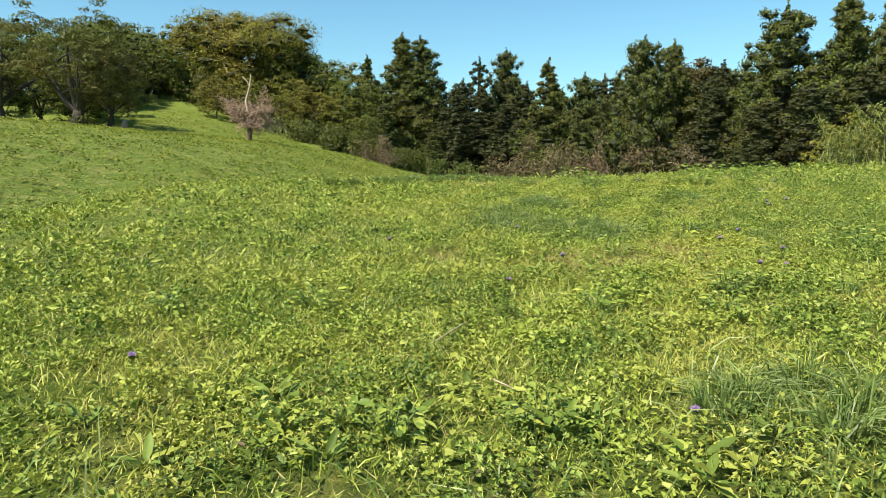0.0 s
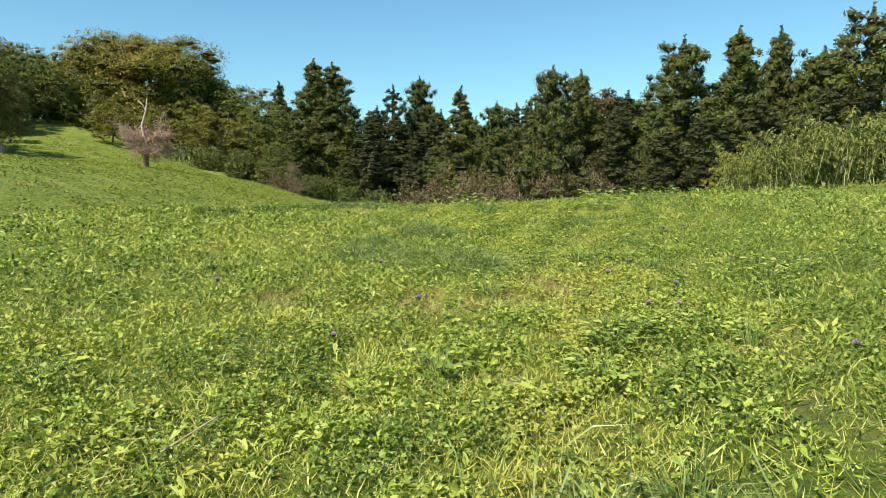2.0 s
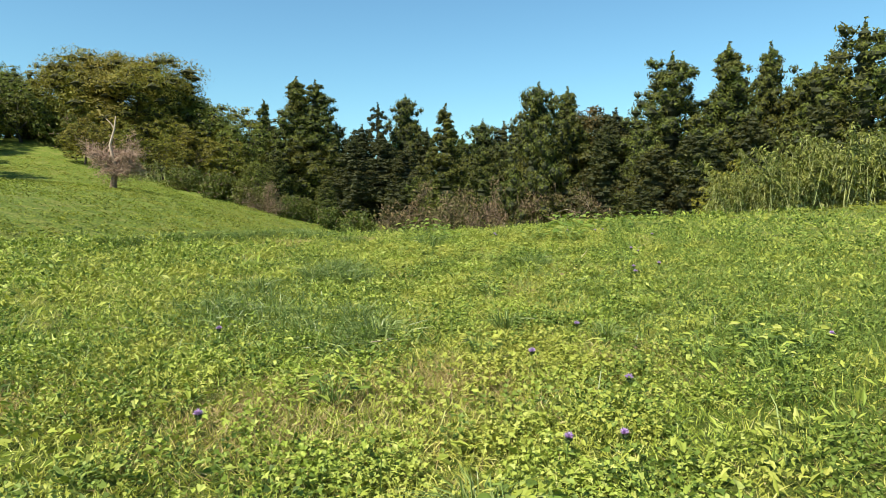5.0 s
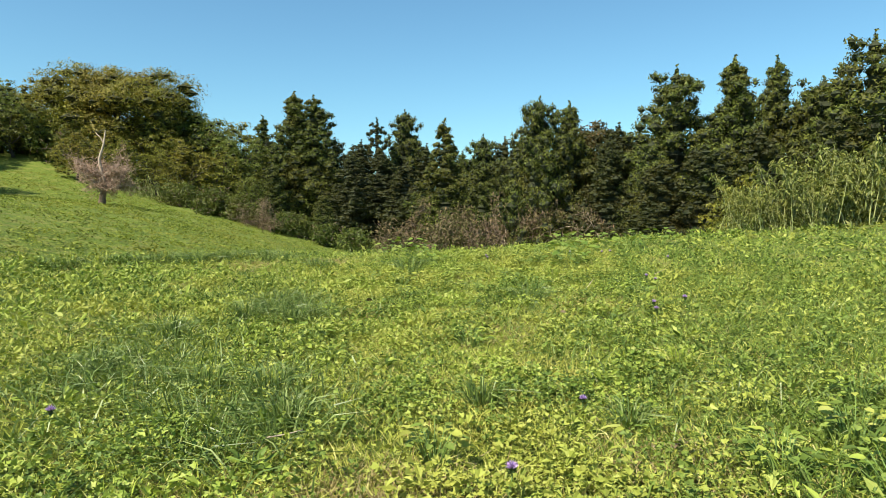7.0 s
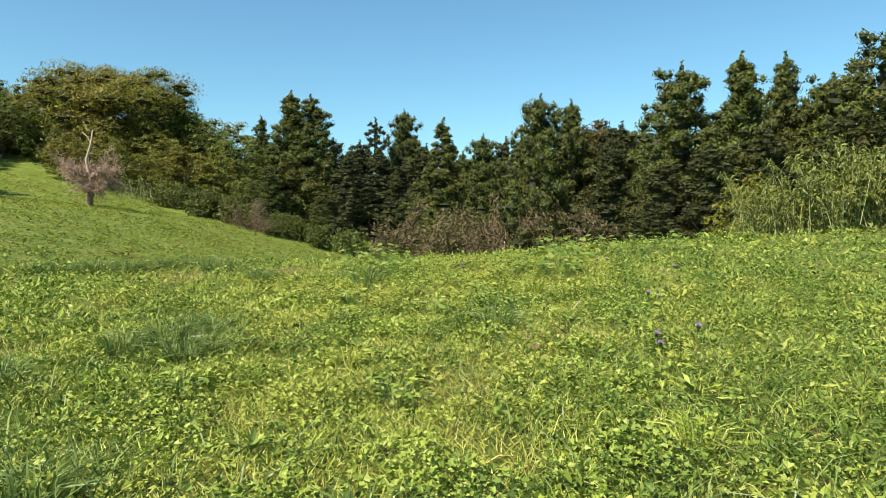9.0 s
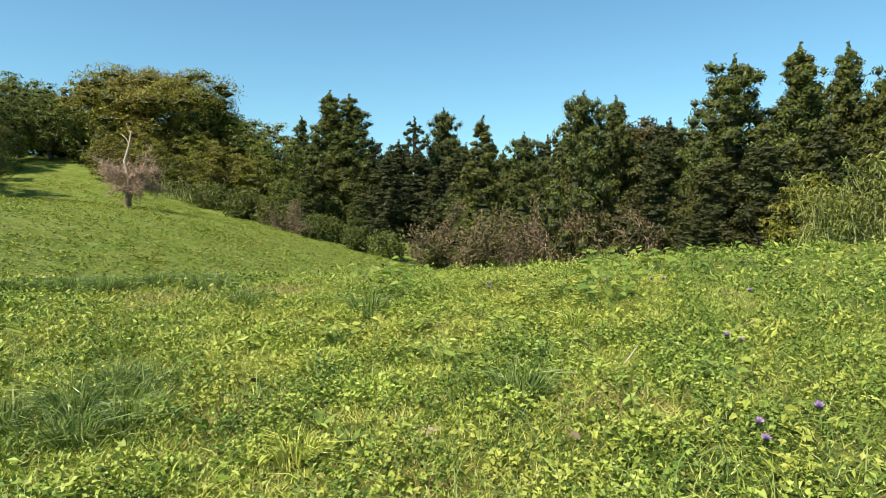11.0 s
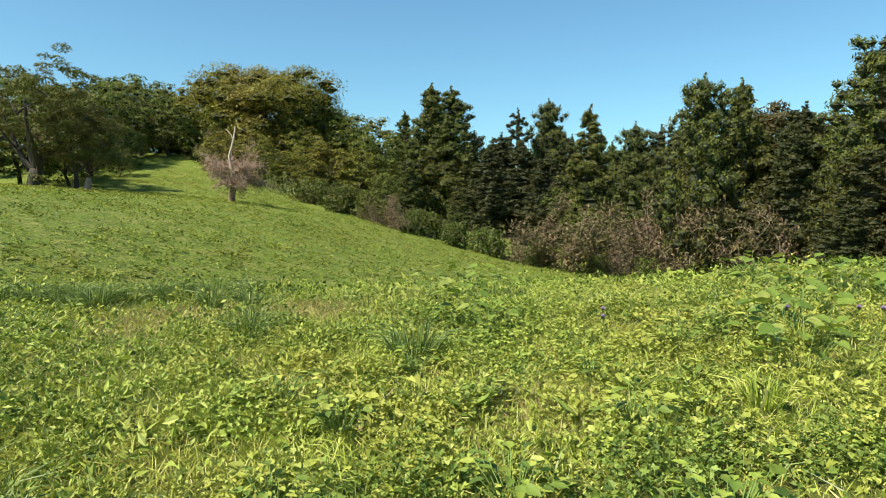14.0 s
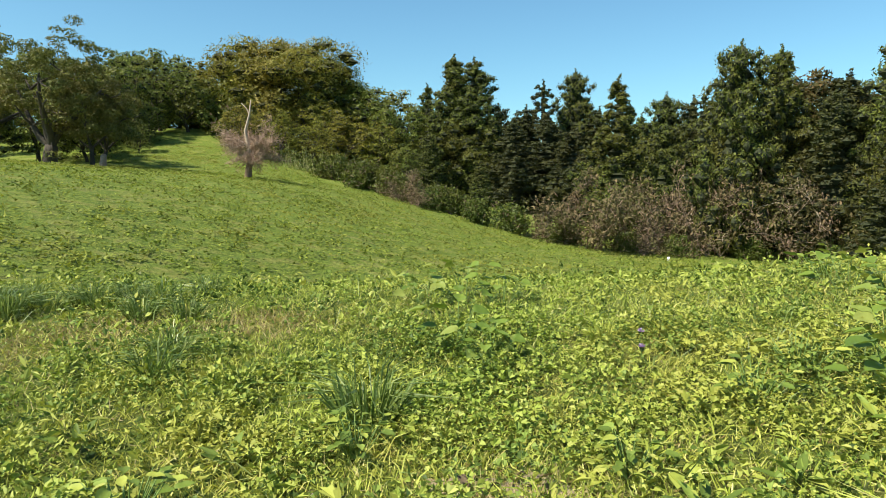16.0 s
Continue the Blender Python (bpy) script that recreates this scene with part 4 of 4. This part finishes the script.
def leafy_plant(seed, name, label, category, group, meshes, count, h, reach, stemmed=True, pitch=(10, 60)):
    """A plant with leaves that can be picked apart, each on its own stalk."""
    rng = np.random.default_rng(seed)
    e = thing(name, label, category, group)
    for i in range(count):
        a = i * 2.4 + rng.normal() * 0.3
        z = h * (0.25 + 0.75 * rng.random()) if stemmed else 0.02 + h * 0.2 * rng.random()
        d = reach * rng.random() ** 0.6
        leaf = new("leaf", meshes[int(rng.integers(0, len(meshes)))])
        leaf.parent = e
        k = rng.uniform(0.7, 1.2)
        leaf.matrix_basis = pose(math.cos(a) * d, math.sin(a) * d, z, rng.uniform(*pitch) * (0.4 if stemmed else 1), rng.normal() * 15, math.degrees(a) - 90) @ Matrix.Diagonal((k, k, k, 1))
        if stemmed:
            p = np.array([(math.cos(a) * d * 0.3, math.sin(a) * d * 0.3, -0.02), (math.cos(a) * d * 0.7, math.sin(a) * d * 0.7, z * 0.6), (math.cos(a) * d, math.sin(a) * d, z)])
            piece("stalk", *tube(p, [0.004, 0.003, 0.002], 4), STEM, e, "", True)
    return e


vine = [leafy_plant(221 + i, "vine_plant", "low vine with broad rounded yellow-green leaves", "vine", "broad-leaved vines", ROUND, 14, 0.42, 0.36) for i in range(2)]
for x, y, s in [(4.41, 19.66, 1.0), (4.27, 21.6, 1.1), (7.21, 18.53, 1.1), (7.92, 19.85, 1.1), (8.41, 22.0, 1.1), (8.83, 22.0, 1.1), (7.15, 17.9, 1.0), (8.53, 22.8, 1.1), (9.33, 20.46, 1.1), (4.7, 19.3, 0.8), (3.9, 21.2, 0.9), (4.7, 21.3, 0.9),
                (7.5, 18.9, 1.1), (9.2, 21.6, 1.1), (9.8, 21.2, 1.0), (10.2, 21.9, 1.1), (11.0, 22.2, 1.1)]:
    put(vine[int(x * 10) % 2], used, x, y, s, rng.random() * 360)
dock = [leafy_plant(231, "dock_plant", "rosette of long light green leaves", "weed", "dock rosettes", LONG, 9, 0.25, 0.06, False, (20, 70)),
        leafy_plant(232, "dock_plant", "rosette of long light green leaves", "weed", "dock rosettes", LONG, 7, 0.22, 0.05, False, (10, 60))]
for x, y, s in [(-0.57, 3.61, 1.09), (0.68, 3.42, 1.26), (-0.16, 3.64, 1.18), (-1.06, 3.95, 1.09), (-2.07, 3.57, 1.09), (1.81, 3.31, 1.09), (-0.6, 3.16, 1.01), (-1.52, 3.14, 1.01), (1.24, 2.85, 1.09), (0.14, 4.14, 0.92), (0.9, 3.6, 1.01), (1.3, 3.1, 1.18), (-0.9, 3.5, 1.01),
                (1.29, 7.1, 1.09), (1.04, 7.54, 0.92), (4.0, 14.03, 0.92), (3.22, 14.11, 1.01), (4.22, 13.74, 0.92), (6.05, 14.04, 0.92), (6.05, 16.86, 0.92), (2.64, 17.51, 1.01), (3.53, 17.41, 1.01), (5.75, 17.21, 1.09), (6.22, 17.49, 1.01),
                (5.3, 16.63, 1.01), (4.6, 16.68, 1.01), (6.6, 17.1, 0.92), (6.9, 18.2, 1.01), (3.0, 16.8, 1.01), (4.9, 10.0, 0.92), (5.7, 9.6, 0.92), (2.6, 9.6, 0.84), (4.3, 8.9, 0.84), (2.2, 5.4, 0.84), (-0.4, 5.6, 0.84), (3.4, 11.6, 0.84), (6.4, 12.2, 0.92), (2.0, 12.6, 0.84), (7.2, 16.4, 0.92)]:
    put(dock[int(abs(x) * 10) % 2], used, x, y, s, rng.random() * 360)
bushy = [leafy_plant(241 + i, "leafy_weed", "bushy dark green weed with pointed leaves", "weed", "bushy weeds", MID, 34, 0.24, 0.2) for i in range(2)]
for x, y, s in [(-2.59, 6.0, 1.0), (-1.25, 6.25, 1.1), (-0.3, 3.51, 0.9), (0.57, 3.55, 1.0), (1.52, 6.18, 1.0), (2.56, 5.68, 1.0), (-1.02, 3.68, 0.9), (2.34, 8.62, 1.0), (2.91, 6.42, 1.0), (3.19, 6.74, 1.0), (4.06, 6.4, 1.0),
                (3.84, 16.45, 1.0), (3.33, 16.9, 1.0), (6.37, 18.56, 1.1), (6.82, 19.11, 1.1), (4.12, 17.68, 0.9), (5.63, 16.6, 1.0), (4.7, 16.9, 0.8), (5.5, 17.6, 0.9), (6.2, 9.6, 1.1), (6.8, 10.3, 1.0), (5.9, 8.9, 1.1), (5.5, 9.3, 1.0),
                (6.4, 9.2, 1.1), (3.6, 9.7, 0.9), (4.9, 15.6, 1.0), (5.8, 15.4, 1.0), (3.8, 15.5, 0.9), (7.0, 14.6, 1.0), (2.7, 12.9, 0.9), (4.3, 12.4, 0.9)]:
    put(bushy[int(abs(x) * 10) % 2], used, x, y, s, rng.random() * 360)


def build_thistle(seed, h, label):
    rng = np.random.default_rng(seed)
    e = thing("thistle", label, "flower", "purple flowers of the meadow")
    p = limb_path(rng, (0, 0, -0.02), (0.1, 0.05, 1), h, 4, 0.08)
    piece("stem", *tube(p, [0.006, 0.005, 0.004, 0.004, 0.003], 5), STEM, e, "", True)
    for i in range(4):
        leaf = new("leaf", MID[i % 2])
        leaf.parent = e
        leaf.matrix_basis = pose(*p[1 + i % 2], 25, 0, i * 97) @ Matrix.Diagonal((0.6, 0.9, 0.8, 1))
    n = 90
    d = unit(rng.normal(size=(n, 3)))
    head = piece("flower_head", *shards(rng, p[-1] + d * 0.010 * [1, 1, 1.2], d + [0, 0, 0.5], np.full(n, 0.02), np.full(n, 0.012)), BRACT, e, "green scaly bracts")
    d = unit(rng.normal(size=(150, 3)) * [1, 1, 0.4] + [0, 0, 1.1])
    piece("floret_tuft", *shards(rng, np.tile(p[-1] + [0, 0, 0.012], (150, 1)), d, rng.uniform(0.028, 0.046, 150), np.full(150, 0.011)), PETAL, head, "purple tuft of florets")
    return e


thistles = [build_thistle(251, 0.2, "single purple thistle-like flower on a thin stem"), build_thistle(252, 0.15, "single purple thistle-like flower on a thin stem")]
for i, (x, y) in enumerate([(-2.16, 4.39), (1.44, 3.53), (3.66, 7.4), (4.04, 7.5), (3.91, 9.14), (4.72, 10.36), (4.45, 8.37), (1.52, 8.19), (-0.79, 9.68), (6.9, 9.49), (1.18, 10.46), (8.41, 19.64), (8.5, 19.33), (9.26, 18.29),
                             (7.61, 15.62), (7.79, 15.68), (6.64, 13.38), (6.65, 13.28), (7.17, 13.56), (5.86, 19.72), (5.82, 19.24), (7.67, 19.5), (0.7, 6.9), (4.6, 5.9)]):
    put(thistles[i % 2], used, x, y, 0.8 + 0.2 * rng.random(), i * 57)

# bare soil, withered leaves and dry stalks
def soil_patch(seed, x, y, r):
    rg = np.random.default_rng(seed)
    v, f, rings, n = [(x, y, float(land(x, y)) + 0.012)], [], 4, 22
    wob = 1 + 0.35 * np.sin(np.arange(n) / n * 6.28 * 3 + seed) + rg.normal(size=n) * 0.12
    for k in range(1, rings + 1):
        for j in range(n):
            a, d = 6.28318 * j / n, r * wob[j] * k / rings
            px, py = x + math.cos(a) * d, y + math.sin(a) * d * 0.8
            v.append((px, py, float(land(px, py)) + (0.010 + rg.normal() * 0.006 if k < rings else -0.01)))
    for j in range(n):
        f.append((0, 1 + j, 1 + (j + 1) % n))
        for k in range(rings - 1):
            a, b2 = 1 + k * n + j, 1 + k * n + (j + 1) % n
            f += [(a, a + n, b2 + n), (a, b2 + n, b2)]
    return tagged(piece("soil_patch", v, f, SOIL, None, "small patch of bare dry soil in the turf", True), category="soil", kind="structure")


for i, (x, y, r) in enumerate([(5.15, 9.75, 0.22), (3.25, 9.1, 0.12), (2.0, 5.93, 0.1), (4.88, 17.33, 0.17), (5.06, 17.45, 0.16), (3.95, 16.6, 0.15), (4.64, 17.38, 0.12), (6.98, 17.98, 0.14), (4.7, 14.0, 0.1), (3.2, 6.05, 0.12)]):
    soil_patch(301 + i, x, y, r)
DRYLEAF = [leaf_mesh("withered_leaf", 0.09, 0.07, 0.85, WITHERED, 0.35), leaf_mesh("withered_leaf", 0.08, 0.045, 0.9, WITHERED, 0.6)]
for i, (x, y) in enumerate([(4.85, 17.3), (5.0, 17.42), (5.12, 17.4), (4.7, 17.36), (3.27, 15.13), (3.2, 15.08), (2.76, 14.97), (2.84, 14.92), (5.58, 13.6), (6.1, 14.4), (-0.95, 3.2), (-1.05, 3.25), (5.1, 9.7), (3.25, 9.1), (3.96, 16.62), (5.2, 14.0), (0.2, 2.95), (4.9, 17.2)]):
    ob = new("withered_leaf", DRYLEAF[i % 2])
    tagged(ob, "curled brown withered leaf lying on the weeds", "leaf", "withered leaves")
    ob.matrix_basis = pose(x, y, float(land(x, y)) + 0.07, rng.normal() * 18, rng.normal() * 18, i * 71)
for i, (x, y, a, l) in enumerate([(4.05, 16.8, 70, 0.22), (-0.1, 5.0, 20, 0.35), (0.35, 4.2, 300, 0.3), (6.4, 15.0, 40, 0.3), (2.6, 9.9, 10, 0.25), (7.9, 16.2, 350, 0.3)]):
    z = float(land(x, y)) + 0.08
    w = np.array([math.cos(math.radians(a)), math.sin(math.radians(a)), 0.15 + 0.3 * (i % 2)])
    q = limb_path(rng, (x, y, z), w, l, 4, 0.06)
    tagged(piece("dry_stalk", *tube(q, [0.006, 0.006, 0.005, 0.004, 0.003], 5), PALE_WOOD, None, "pale dry plant stalk among the weeds", True), category="stalk", group="dry stalks")
